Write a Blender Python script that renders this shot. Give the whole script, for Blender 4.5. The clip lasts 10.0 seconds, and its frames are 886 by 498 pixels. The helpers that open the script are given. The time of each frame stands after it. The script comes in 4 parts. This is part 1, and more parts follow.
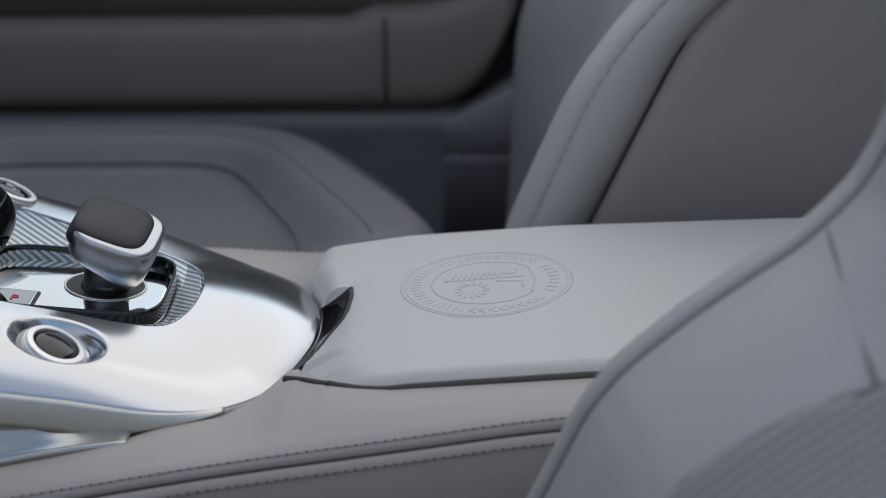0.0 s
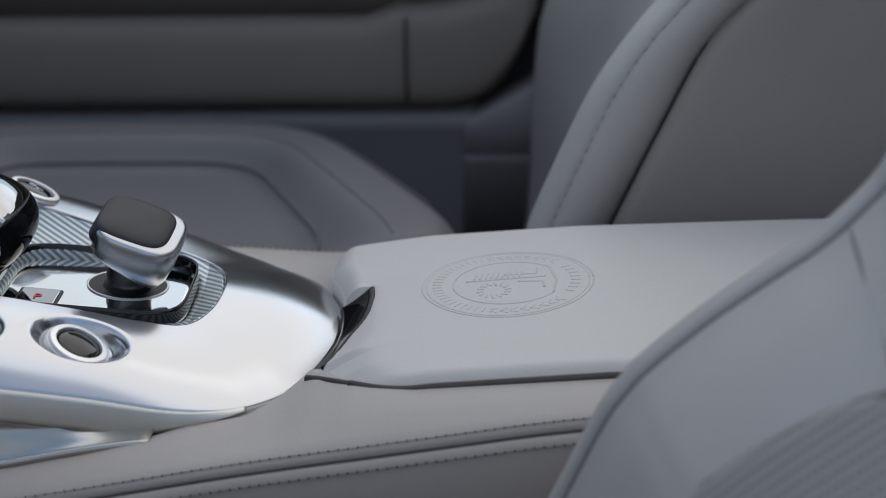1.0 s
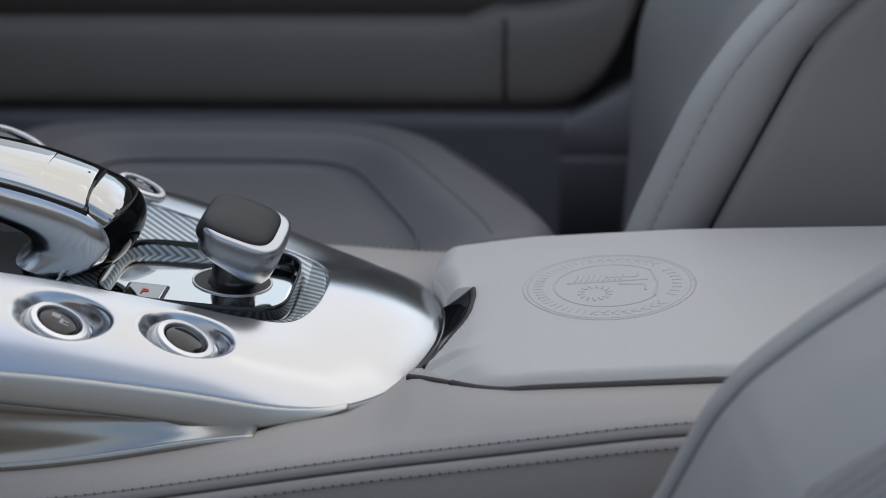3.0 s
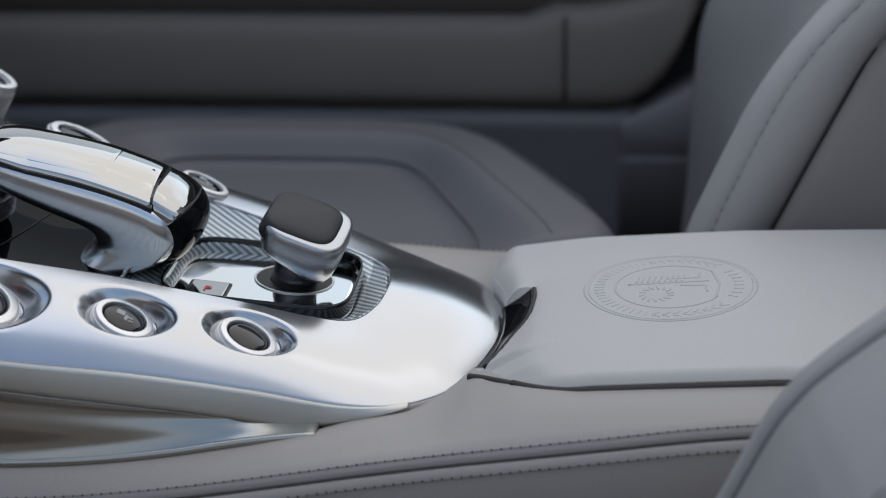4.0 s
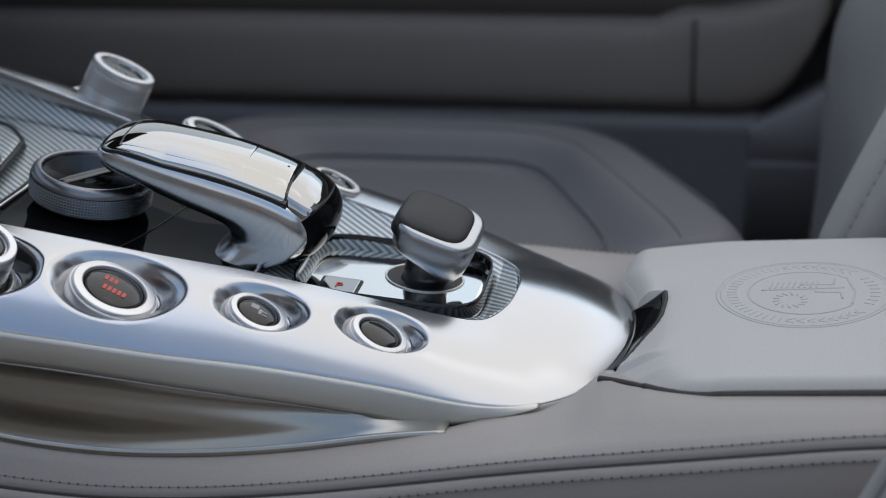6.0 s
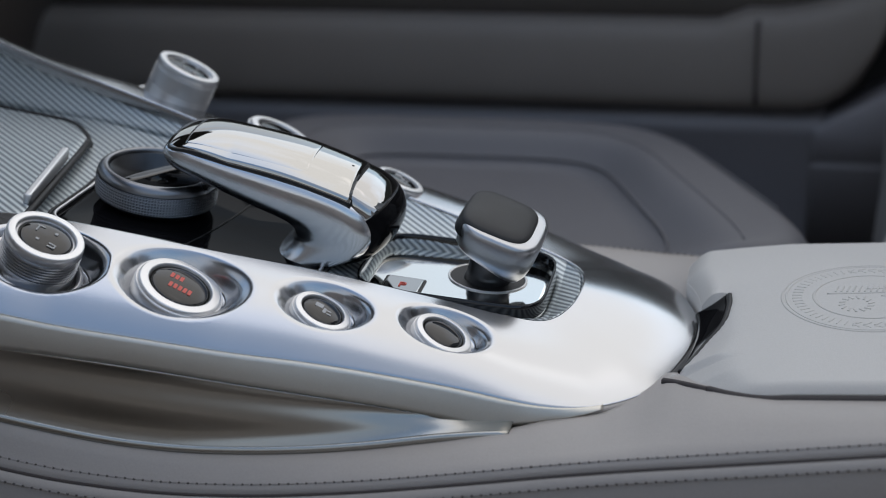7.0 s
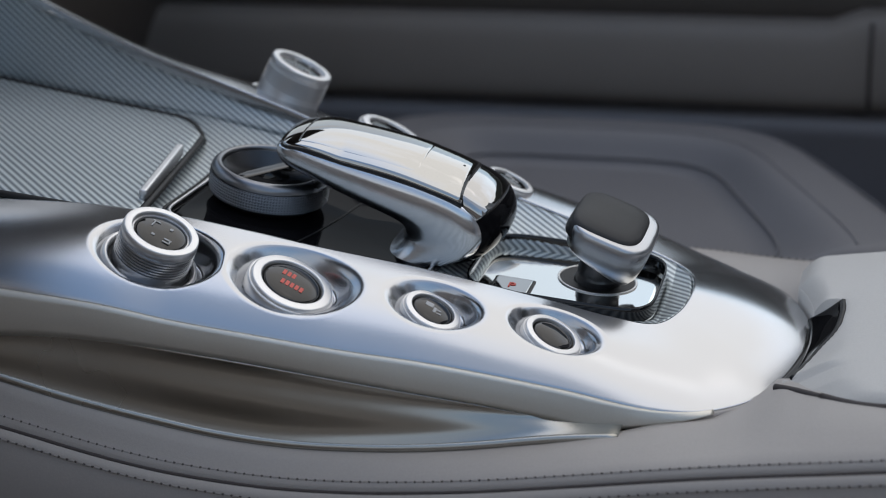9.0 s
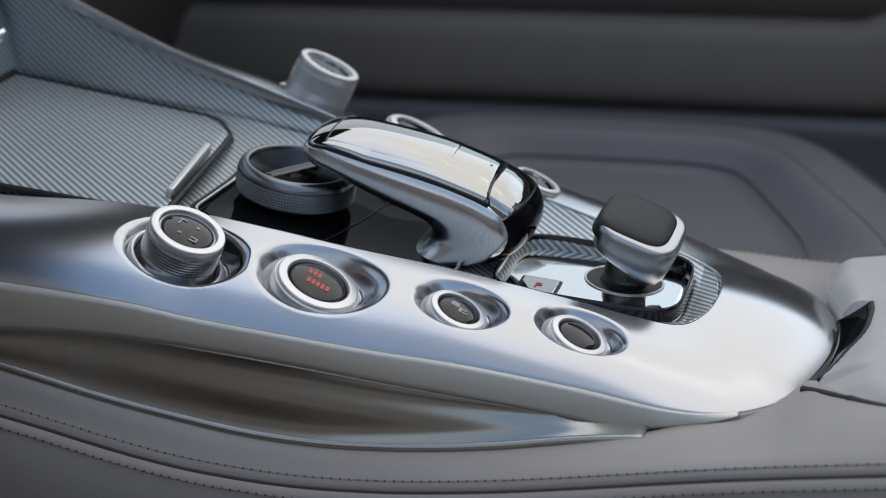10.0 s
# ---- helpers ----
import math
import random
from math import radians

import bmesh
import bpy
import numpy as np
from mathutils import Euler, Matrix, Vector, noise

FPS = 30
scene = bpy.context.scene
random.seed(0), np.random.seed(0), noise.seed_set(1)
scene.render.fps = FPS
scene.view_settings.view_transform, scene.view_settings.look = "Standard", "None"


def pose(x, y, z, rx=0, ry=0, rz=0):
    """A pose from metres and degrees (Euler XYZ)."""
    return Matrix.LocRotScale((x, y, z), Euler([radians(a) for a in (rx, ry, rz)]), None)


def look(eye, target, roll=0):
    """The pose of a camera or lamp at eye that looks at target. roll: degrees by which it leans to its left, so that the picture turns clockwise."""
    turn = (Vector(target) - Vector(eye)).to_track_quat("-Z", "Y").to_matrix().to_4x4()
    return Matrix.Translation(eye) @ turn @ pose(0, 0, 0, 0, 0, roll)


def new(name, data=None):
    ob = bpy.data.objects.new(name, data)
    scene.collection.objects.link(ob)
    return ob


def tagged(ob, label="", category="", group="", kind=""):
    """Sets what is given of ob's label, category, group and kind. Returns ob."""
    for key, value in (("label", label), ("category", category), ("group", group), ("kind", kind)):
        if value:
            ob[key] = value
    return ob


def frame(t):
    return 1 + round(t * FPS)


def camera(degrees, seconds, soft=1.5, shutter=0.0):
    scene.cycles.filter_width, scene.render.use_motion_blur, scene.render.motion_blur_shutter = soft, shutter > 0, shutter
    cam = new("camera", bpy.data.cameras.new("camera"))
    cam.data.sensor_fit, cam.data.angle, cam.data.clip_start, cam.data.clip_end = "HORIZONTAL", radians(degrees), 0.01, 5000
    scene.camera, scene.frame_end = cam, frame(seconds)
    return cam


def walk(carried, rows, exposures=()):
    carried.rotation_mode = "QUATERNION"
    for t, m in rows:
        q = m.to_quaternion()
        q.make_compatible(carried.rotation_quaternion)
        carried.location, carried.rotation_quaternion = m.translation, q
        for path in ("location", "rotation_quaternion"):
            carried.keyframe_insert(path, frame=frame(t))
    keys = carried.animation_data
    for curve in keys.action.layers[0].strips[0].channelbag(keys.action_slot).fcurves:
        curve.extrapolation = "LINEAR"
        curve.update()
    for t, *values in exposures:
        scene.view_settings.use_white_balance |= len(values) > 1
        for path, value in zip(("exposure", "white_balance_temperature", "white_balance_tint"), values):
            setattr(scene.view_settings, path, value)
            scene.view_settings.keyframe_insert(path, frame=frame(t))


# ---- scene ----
cam = camera(30.0, 10.0, 0.9)
cam.data.dof.use_dof, cam.data.dof.focus_distance, cam.data.dof.aperture_fstop = True, 0.995, 5.2
PATH = [
    (0, (0.02, -0.953, 1.027), (0.02, 0.924, 0.337), -0.4),
    (0.5, (0.019, -0.953, 1.027), (0.012, 0.924, 0.338), -0.5),
    (1, (0.018, -0.954, 1.028), (-0.004, 0.923, 0.337), -0.5),
    (1.5, (0.016, -0.955, 1.029), (-0.023, 0.921, 0.338), -0.5),
    (2, (0.014, -0.956, 1.029), (-0.048, 0.919, 0.338), -0.7),
    (2.5, (0.011, -0.957, 1.03), (-0.082, 0.917, 0.339), -0.7),
    (4, (0.004, -0.96, 1.034), (-0.187, 0.906, 0.339), -1.0),
    (4.5, (0.002, -0.959, 1.033), (-0.222, 0.904, 0.34), -1.1),
    (5, (-0.001, -0.96, 1.033), (-0.258, 0.899, 0.341), -1.2),
    (5.5, (-0.005, -0.961, 1.033), (-0.294, 0.894, 0.342), -1.2),
    (6, (-0.008, -0.962, 1.033), (-0.333, 0.887, 0.343), -1.3),
    (7.5, (-0.016, -0.963, 1.034), (-0.435, 0.867, 0.345), -1.6),
    (8, (-0.017, -0.963, 1.034), (-0.467, 0.86, 0.346), -1.7),
    (8.5, (-0.02, -0.964, 1.034), (-0.497, 0.853, 0.347), -1.8),
    (9, (-0.021, -0.964, 1.035), (-0.526, 0.845, 0.347), -1.9),
    (9.5, (-0.019, -0.963, 1.034), (-0.551, 0.839, 0.348), -2.0),
    (10, (-0.019, -0.963, 1.033), (-0.559, 0.837, 0.349), -2.0),
]
walk(cam, [(t, look(eye, target, roll)) for t, eye, target, roll in PATH])


# ---- world and light ----
world = bpy.data.worlds.new("world")
scene.world = world
world.use_nodes = True
wt = world.node_tree
wt.nodes.clear()
w_out = wt.nodes.new("ShaderNodeOutputWorld")
w_bg = wt.nodes.new("ShaderNodeBackground")
w_sky = wt.nodes.new("ShaderNodeTexSky")
w_sky.sky_type, w_sky.sun_disc = "NISHITA", False
w_sky.sun_elevation, w_sky.sun_rotation = radians(55.4), radians(29.5)
w_sky.air_density, w_sky.ozone_density = 1.8, 2.0
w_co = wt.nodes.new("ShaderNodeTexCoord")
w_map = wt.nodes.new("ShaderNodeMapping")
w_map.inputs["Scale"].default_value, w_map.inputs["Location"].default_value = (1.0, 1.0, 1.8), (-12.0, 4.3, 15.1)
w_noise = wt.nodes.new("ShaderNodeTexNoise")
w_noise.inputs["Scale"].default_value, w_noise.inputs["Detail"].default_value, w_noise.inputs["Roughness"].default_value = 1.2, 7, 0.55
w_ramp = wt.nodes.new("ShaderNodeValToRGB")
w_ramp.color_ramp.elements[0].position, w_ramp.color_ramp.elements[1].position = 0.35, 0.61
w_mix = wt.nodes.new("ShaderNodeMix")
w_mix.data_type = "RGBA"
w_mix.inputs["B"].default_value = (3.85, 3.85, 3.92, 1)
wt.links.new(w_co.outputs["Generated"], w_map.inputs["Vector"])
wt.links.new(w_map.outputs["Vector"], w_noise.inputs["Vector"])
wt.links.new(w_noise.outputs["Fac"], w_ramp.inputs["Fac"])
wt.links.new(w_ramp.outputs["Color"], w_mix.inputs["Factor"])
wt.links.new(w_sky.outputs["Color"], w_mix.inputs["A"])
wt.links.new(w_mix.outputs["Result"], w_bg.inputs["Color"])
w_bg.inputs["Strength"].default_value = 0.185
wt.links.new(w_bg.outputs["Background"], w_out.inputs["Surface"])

sun = new("sun", bpy.data.lights.new("sun", "SUN"))
sun.data.energy, sun.data.angle, sun.data.color = 0.92, radians(78), (1.0, 0.95, 0.885)
sun.matrix_world = look((0, 0, 5), (-0.34, -0.60, 4.0))


# ---- materials ----
def material(name, color, rough=0.5, metal=0.0, grain=0.0, scale=400.0, vary=0.06, coat=0.0, wear=0.05):
    """Principled surface with two scales of variation and a fine relief."""
    m = bpy.data.materials.new(name)
    m.use_nodes = True
    t = m.node_tree
    b = t.nodes["Principled BSDF"]
    b.inputs["Metallic"].default_value = metal
    b.inputs["Coat Weight"].default_value = coat
    b.inputs["Coat Roughness"].default_value = 0.06
    co = t.nodes.new("ShaderNodeTexCoord")
    big = t.nodes.new("ShaderNodeTexNoise")
    big.inputs["Scale"].default_value, big.inputs["Detail"].default_value = 9.0, 4
    small = t.nodes.new("ShaderNodeTexNoise")
    small.inputs["Scale"].default_value, small.inputs["Detail"].default_value = scale, 3
    add = t.nodes.new("ShaderNodeMath")
    add.operation = "ADD"
    ramp = t.nodes.new("ShaderNodeMapRange")
    ramp.inputs["From Min"].default_value, ramp.inputs["From Max"].default_value = 0.6, 1.4
    ramp.inputs["To Min"].default_value, ramp.inputs["To Max"].default_value = 1 - vary, 1 + vary
    mul = t.nodes.new("ShaderNodeVectorMath")
    mul.operation = "SCALE"
    mul.inputs[0].default_value = color[:3]
    t.links.new(co.outputs["Object"], big.inputs["Vector"])
    t.links.new(co.outputs["Object"], small.inputs["Vector"])
    t.links.new(big.outputs["Fac"], add.inputs[0])
    t.links.new(small.outputs["Fac"], add.inputs[1])
    t.links.new(add.outputs[0], ramp.inputs["Value"])
    t.links.new(ramp.outputs[0], mul.inputs["Scale"])
    t.links.new(mul.outputs[0], b.inputs["Base Color"])
    rr = t.nodes.new("ShaderNodeMapRange")
    rr.inputs["From Min"].default_value, rr.inputs["From Max"].default_value = 0.3, 0.7
    rr.inputs["To Min"].default_value, rr.inputs["To Max"].default_value = max(0.0, rough - wear), rough + wear
    t.links.new(big.outputs["Fac"], rr.inputs["Value"])
    t.links.new(rr.outputs[0], b.inputs["Roughness"])
    if grain:
        bump = t.nodes.new("ShaderNodeBump")
        bump.inputs["Strength"].default_value, bump.inputs["Distance"].default_value = grain, 0.0006
        vor = t.nodes.new("ShaderNodeTexVoronoi")
        vor.inputs["Scale"].default_value = scale * 1.6
        t.links.new(co.outputs["Object"], vor.inputs["Vector"])
        t.links.new(vor.outputs["Distance"], bump.inputs["Height"])
        t.links.new(bump.outputs["Normal"], b.inputs["Normal"])
    return m


def carbon_material(name, dark, light, period=0.006, rough=0.32):
    """Silvered carbon twill: diagonal bands, each of short crossing threads."""
    m = material(name, light, rough, 0.66, 0, 900, 0.05)
    t = m.node_tree
    b = t.nodes["Principled BSDF"]
    co = t.nodes["Texture Coordinate"]
    wave = t.nodes.new("ShaderNodeTexWave")
    wave.wave_type, wave.bands_direction, wave.wave_profile = "BANDS", "DIAGONAL", "SIN"
    wave.inputs["Scale"].default_value = 0.1814 * 2 / period
    wave.inputs["Distortion"].default_value, wave.inputs["Detail"].default_value = 0.35, 1.0
    wave.inputs["Detail Scale"].default_value = 120
    thread = t.nodes.new("ShaderNodeTexWave")
    thread.bands_direction = "Y"
    thread.inputs["Scale"].default_value = 0.314 / (period * 0.25)
    mp = t.nodes.new("ShaderNodeMapping")
    mp.inputs["Rotation"].default_value = (0, 0, 0)
    t.links.new(co.outputs["Object"], wave.inputs["Vector"])
    t.links.new(co.outputs["Object"], mp.inputs["Vector"])
    t.links.new(mp.outputs["Vector"], thread.inputs["Vector"])
    mix = t.nodes.new("ShaderNodeMix")
    mix.data_type = "RGBA"
    mix.inputs["A"].default_value, mix.inputs["B"].default_value = (*dark, 1), (*light, 1)
    t.links.new(wave.outputs["Fac"], mix.inputs["Factor"])
    t.links.new(mix.outputs["Result"], b.inputs["Base Color"])
    sub = t.nodes.new("ShaderNodeMath")
    sub.operation = "MULTIPLY_ADD"
    sub.inputs[1].default_value = 0.18
    t.links.new(thread.outputs["Fac"], sub.inputs[0])
    t.links.new(wave.outputs["Fac"], sub.inputs[2])
    bump = t.nodes.new("ShaderNodeBump")
    bump.inputs["Strength"].default_value, bump.inputs["Distance"].default_value = 0.35, 0.0008
    t.links.new(sub.outputs[0], bump.inputs["Height"])
    t.links.new(bump.outputs["Normal"], b.inputs["Normal"])
    return m


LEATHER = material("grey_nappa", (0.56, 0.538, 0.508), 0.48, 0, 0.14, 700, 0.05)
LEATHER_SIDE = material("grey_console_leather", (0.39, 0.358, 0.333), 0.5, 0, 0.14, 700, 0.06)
# Seat grey darkened to carry the shade on the low passenger cushion.
LEATHER_SHADED = material("shaded_grey_seat_leather", (0.122, 0.119, 0.128), 0.55, 0, 0.12, 600, 0.07)
LEATHER_BACK = material("shaded_backrest_leather", (0.30, 0.288, 0.280), 0.55, 0, 0.12, 600, 0.07)
DOOR_LOWER = material("blue_grey_door_leather", (0.26, 0.255, 0.28), 0.55, 0, 0.12, 500, 0.08)
SEAT_SEAM = material("grey_seam", (0.17, 0.16, 0.165), 0.7, 0, 0, 900, 0.1)
LEATHER_SHELL = material("taupe_grey_shell_leather", (0.325, 0.298, 0.284), 0.55, 0, 0.12, 600, 0.06)
LEATHER_BOLSTER = material("light_grey_bolster_leather", (0.45, 0.43, 0.415), 0.5, 0, 0.12, 600, 0.05)
SEAM_DARK = material("dark_seam", (0.055, 0.046, 0.044), 0.7, 0, 0, 900, 0.1)
LEATHER_SEAT = material("grey_seat_leather", (0.375, 0.362, 0.358), 0.5, 0, 0.12, 600, 0.06)
DOOR_DARK = material("dark_brown_door_leather", (0.066, 0.055, 0.048), 0.6, 0, 0.1, 500, 0.08)
DOOR_GREY = material("grey_door_leather", (0.180, 0.158, 0.142), 0.55, 0, 0.12, 500, 0.08)
SILVER = material("satin_silver", (0.50, 0.51, 0.53), 0.20, 1.0, 0, 1500, 0.02, 0, 0.03)
SILVER_RING = material("brushed_silver", (0.74, 0.74, 0.745), 0.46, 1.0, 0, 1500, 0.03, 0, 0.04)
GUNMETAL = material("satin_gunmetal", (0.47, 0.48, 0.50), 0.31, 1.0, 0, 1500, 0.03, 0, 0.04)
CHROME = material("polished_chrome", (0.90, 0.90, 0.86), 0.035, 1.0, 0, 900, 0.02, 0, 0.02)
BRONZE = material("polished_titanium_trim", (0.40, 0.388, 0.355), 0.24, 1.0, 0, 900, 0.04, 0, 0.04)
PALM_METAL = material("satin_palm_metal", (0.66, 0.67, 0.69), 0.24, 1.0, 0, 1500, 0.03, 0, 0.04)
TITAN = material("satin_titanium_strip", (0.64, 0.62, 0.57), 0.50, 1.0, 0, 900, 0.04, 0, 0.05)
BLACK_GLOSS = material("piano_black", (0.008, 0.008, 0.009), 0.04, 0, 0, 900, 0.1, 0.0, 0.02)
TAIL_MIRROR = material("brightened_end_cap_glass", (0.42, 0.42, 0.42), 0.04, 1.0, 0, 900, 0.02, 0, 0.015)
BLACK_MIRROR = material("black_glass_touchpad", (0.45, 0.45, 0.44), 0.03, 1.0, 0, 900, 0.02, 0, 0.015)
BLACK = material("black_rubber", (0.014, 0.014, 0.015), 0.55, 0, 0, 900, 0.1)
CAP = material("soft_touch_charcoal", (0.030, 0.030, 0.031), 0.5, 0, 0.15, 1500, 0.06)
CAP.node_tree.nodes["Principled BSDF"].inputs["Specular IOR Level"].default_value = 0.32
CARBON = carbon_material("silver_carbon_twill", (0.185, 0.216, 0.24), (0.68, 0.73, 0.745), 0.0035, 0.44)
SATIN_BLACK = material("satin_black_metal", (0.10, 0.105, 0.115), 0.30, 0.85, 0, 900, 0.1)
DIAL_METAL = material("dark_dial_metal", (0.24, 0.245, 0.26), 0.28, 1.0, 0, 900, 0.06)
DARK_GLASS = material("smoked_black_panel", (0.006, 0.006, 0.007), 0.03, 0, 0, 900, 0.1, 0.0, 0.01)
DARK_GLASS.node_tree.nodes["Principled BSDF"].inputs["Specular IOR Level"].default_value = 0.05
PLATE_BLACK = material("piano_black_plate", (0.005, 0.005, 0.006), 0.02, 0, 0, 900, 0.1, 0.0, 0.01)
PLATE_BLACK.node_tree.nodes["Principled BSDF"].inputs["Specular IOR Level"].default_value = 0.02


def perforated_material(name, color, pitch=0.0032):
    """Leather pierced by a regular grid of small dark holes."""
    m = material(name, color, 0.55, 0, 0.12, 600, 0.07)
    t = m.node_tree
    b = t.nodes["Principled BSDF"]
    vor = t.nodes.new("ShaderNodeTexVoronoi")
    vor.voronoi_dimensions = "2D"
    vor.inputs["Scale"].default_value, vor.inputs["Randomness"].default_value = 1 / pitch, 0.0
    flat = t.nodes.new("ShaderNodeCombineXYZ")
    for k, axis in enumerate(((0.79, 0.0, 0.61), (-0.21, 0.93, 0.27))):
        dot = t.nodes.new("ShaderNodeVectorMath")
        dot.operation = "DOT_PRODUCT"
        dot.inputs[1].default_value = axis
        t.links.new(t.nodes["Texture Coordinate"].outputs["Object"], dot.inputs[0])
        size = t.nodes.new("ShaderNodeMath")
        size.operation = "MULTIPLY"
        size.inputs[1].default_value = (1.0, 0.6)[k]
        t.links.new(dot.outputs["Value"], size.inputs[0])
        t.links.new(size.outputs[0], flat.inputs[k])
    t.links.new(flat.outputs[0], vor.inputs["Vector"])
    ramp = t.nodes.new("ShaderNodeMapRange")
    ramp.inputs["From Min"].default_value, ramp.inputs["From Max"].default_value = 0.20, 0.36
    ramp.inputs["To Min"].default_value, ramp.inputs["To Max"].default_value = 0.35, 1.0
    t.links.new(vor.outputs["Distance"], ramp.inputs["Value"])
    mix = t.nodes.new("ShaderNodeVectorMath")
    mix.operation = "SCALE"
    mix.inputs[0].default_value = color
    t.links.new(ramp.outputs[0], mix.inputs["Scale"])
    t.links.new(mix.outputs[0], b.inputs["Base Color"])
    return m


PERF = perforated_material("perforated_seat_leather", (0.285, 0.275, 0.272), 0.0036)
THREAD = material("grey_thread", (0.30, 0.28, 0.265), 0.7, 0, 0, 2000, 0.1)
CARPET = material("dark_carpet", (0.06, 0.057, 0.056), 0.9, 0, 0.3, 900, 0.2)
PAVING = material("pale_paving", (0.30, 0.28, 0.25), 0.85, 0, 0.2, 60, 0.15)
BACKDROP = material("unseen_dark_ring", (0.055, 0.055, 0.045), 0.9, 0, 0, 0.6, 0.3)
PRINT = material("grey_print", (0.45, 0.45, 0.45), 0.6, 0, 0, 900, 0.05)
RED = material("red_print", (0.50, 0.10, 0.08), 0.5, 0, 0, 900, 0.05)
RED.node_tree.nodes["Principled BSDF"].inputs["Emission Color"].default_value = (1.0, 0.10, 0.06, 1)
RED.node_tree.nodes["Principled BSDF"].inputs["Emission Strength"].default_value = 0.12


# ---- mesh helpers ----
def thing(name, at, label, category, group="", kind=""):
    ob = new(name)
    ob.location = at
    ob.empty_display_size = 0.05
    bpy.context.view_layer.update()
    return tagged(ob, label, category, group, kind)


def part(name, mesh, mat, parent=None, label=""):
    """Links mesh data (world coordinates) as one object under a thing or part."""
    if isinstance(mesh, bmesh.types.BMesh):
        bm, mesh = mesh, bpy.data.meshes.new(name)
        bm.to_mesh(mesh)
        bm.free()
    mesh.name = name
    if mat and not mesh.materials:
        mesh.materials.append(mat)
    ob = new(name, mesh)
    if parent:
        ob.parent = parent
        base = Matrix.Identity(4)
        p = parent
        while p:
            base = p.matrix_basis @ base if not p.parent else p.matrix_parent_inverse @ p.matrix_basis @ base
            p = p.parent
        ob.matrix_parent_inverse = base.inverted()
    return tagged(ob, label) if label else ob


def from_grid(P, close_u=False, close_v=False, flip=False, cap_u=False, smooth=True):
    """A mesh from a grid of points P[u][v]."""
    P = np.asarray(P, float)
    m, n, _ = P.shape
    verts = P.reshape(-1, 3).tolist()
    faces = []
    for i in range(m if close_u else m - 1):
        for j in range(n if close_v else n - 1):
            a, b = i * n + j, i * n + (j + 1) % n
            c, d = ((i + 1) % m) * n + (j + 1) % n, ((i + 1) % m) * n + j
            faces.append((a, d, c, b) if flip else (a, b, c, d))
    if cap_u:
        faces += [tuple(range(n))[::1 if flip else -1], tuple(range((m - 1) * n, m * n))[::-1 if flip else 1]]
    me = bpy.data.meshes.new("grid")
    me.from_pydata(verts, [], faces)
    if smooth:
        me.polygons.foreach_set("use_smooth", [True] * len(me.polygons))
    me.update()
    return me


def shell(P, thick, flip=False, close_u=False):
    """A sheet of points made solid: the given side and one thick behind it, with joined rims."""
    P = np.asarray(P, float)
    du, dv = np.gradient(P, axis=0), np.gradient(P, axis=1)
    N = np.cross(du, dv)
    N /= np.linalg.norm(N, axis=2, keepdims=True) + 1e-12
    if flip:
        N = -N
    Q = np.concatenate([P, (P - N * thick)[:, ::-1]], axis=1)
    return from_grid(Q, close_u=close_u, close_v=True, cap_u=False if close_u else True, flip=not flip)


def curve(ctrl, n):
    """Catmull-Rom through control points, n samples."""
    C = np.asarray(ctrl, float)
    C = np.vstack([2 * C[0] - C[1], C, 2 * C[-1] - C[-2]])
    k = len(C) - 3
    out = []
    for s in np.linspace(0, k, n):
        i = min(int(s), k - 1)
        f = s - i
        a, b, c, d = C[i : i + 4]
        out.append(0.5 * (2 * b + (c - a) * f + (2 * a - 5 * b + 4 * c - d) * f * f + (3 * b - a - 3 * c + d) * f**3))
    return np.array(out)


def lerp_table(x, xs, ys):
    return np.interp(x, xs, ys)


def tube(points, radius, sides=10, squash=1.0):
    """A round bead along points, with closed ends."""
    P = np.asarray(points, float)
    T = np.gradient(P, axis=0)
    T /= np.linalg.norm(T, axis=1, keepdims=True)
    up = np.array([0, 0, 1.0])
    rows = []
    for p, t in zip(P, T):
        a = np.cross(t, up)
        a /= np.linalg.norm(a) + 1e-9
        b = np.cross(a, t)
        rows.append([p + radius * (math.cos(q) * a + squash * math.sin(q) * b) for q in np.linspace(0, 2 * math.pi, sides, endpoint=False)])
    return from_grid(rows, close_v=True, cap_u=True)


def axes_from(normal, hint=(1, 0, 0)):
    z = Vector(normal).normalized()
    x = (Vector(hint) - z * Vector(hint).dot(z)).normalized()
    y = z.cross(x)
    return Matrix((x, y, z)).transposed().to_4x4()


def lathe(profile, at, normal=(0, 0, 1), sides=48, wave=0.0, sx=1.0, sy=1.0):
    """A turned body: profile of (radius, height), about an axis at a place."""
    M = Matrix.Translation(at) @ axes_from(normal)
    rows = []
    for r, h in profile:
        rows.append([tuple(M @ Vector((r * sx * math.cos(a) * (1 + (wave if k % 2 else 0)), r * sy * math.sin(a) * (1 + (wave if k % 2 else 0)), h))) for k, a in enumerate(np.linspace(0, 2 * math.pi, sides, endpoint=False))])
    return from_grid(rows, close_v=True, cap_u=True)


def superellipse(n, p):
    out = []
    for a in np.linspace(0, 2 * math.pi, n, endpoint=False):
        c, s = math.cos(a), math.sin(a)
        out.append((math.copysign(abs(c) ** (2 / p), c), math.copysign(abs(s) ** (2 / p), s)))
    return out


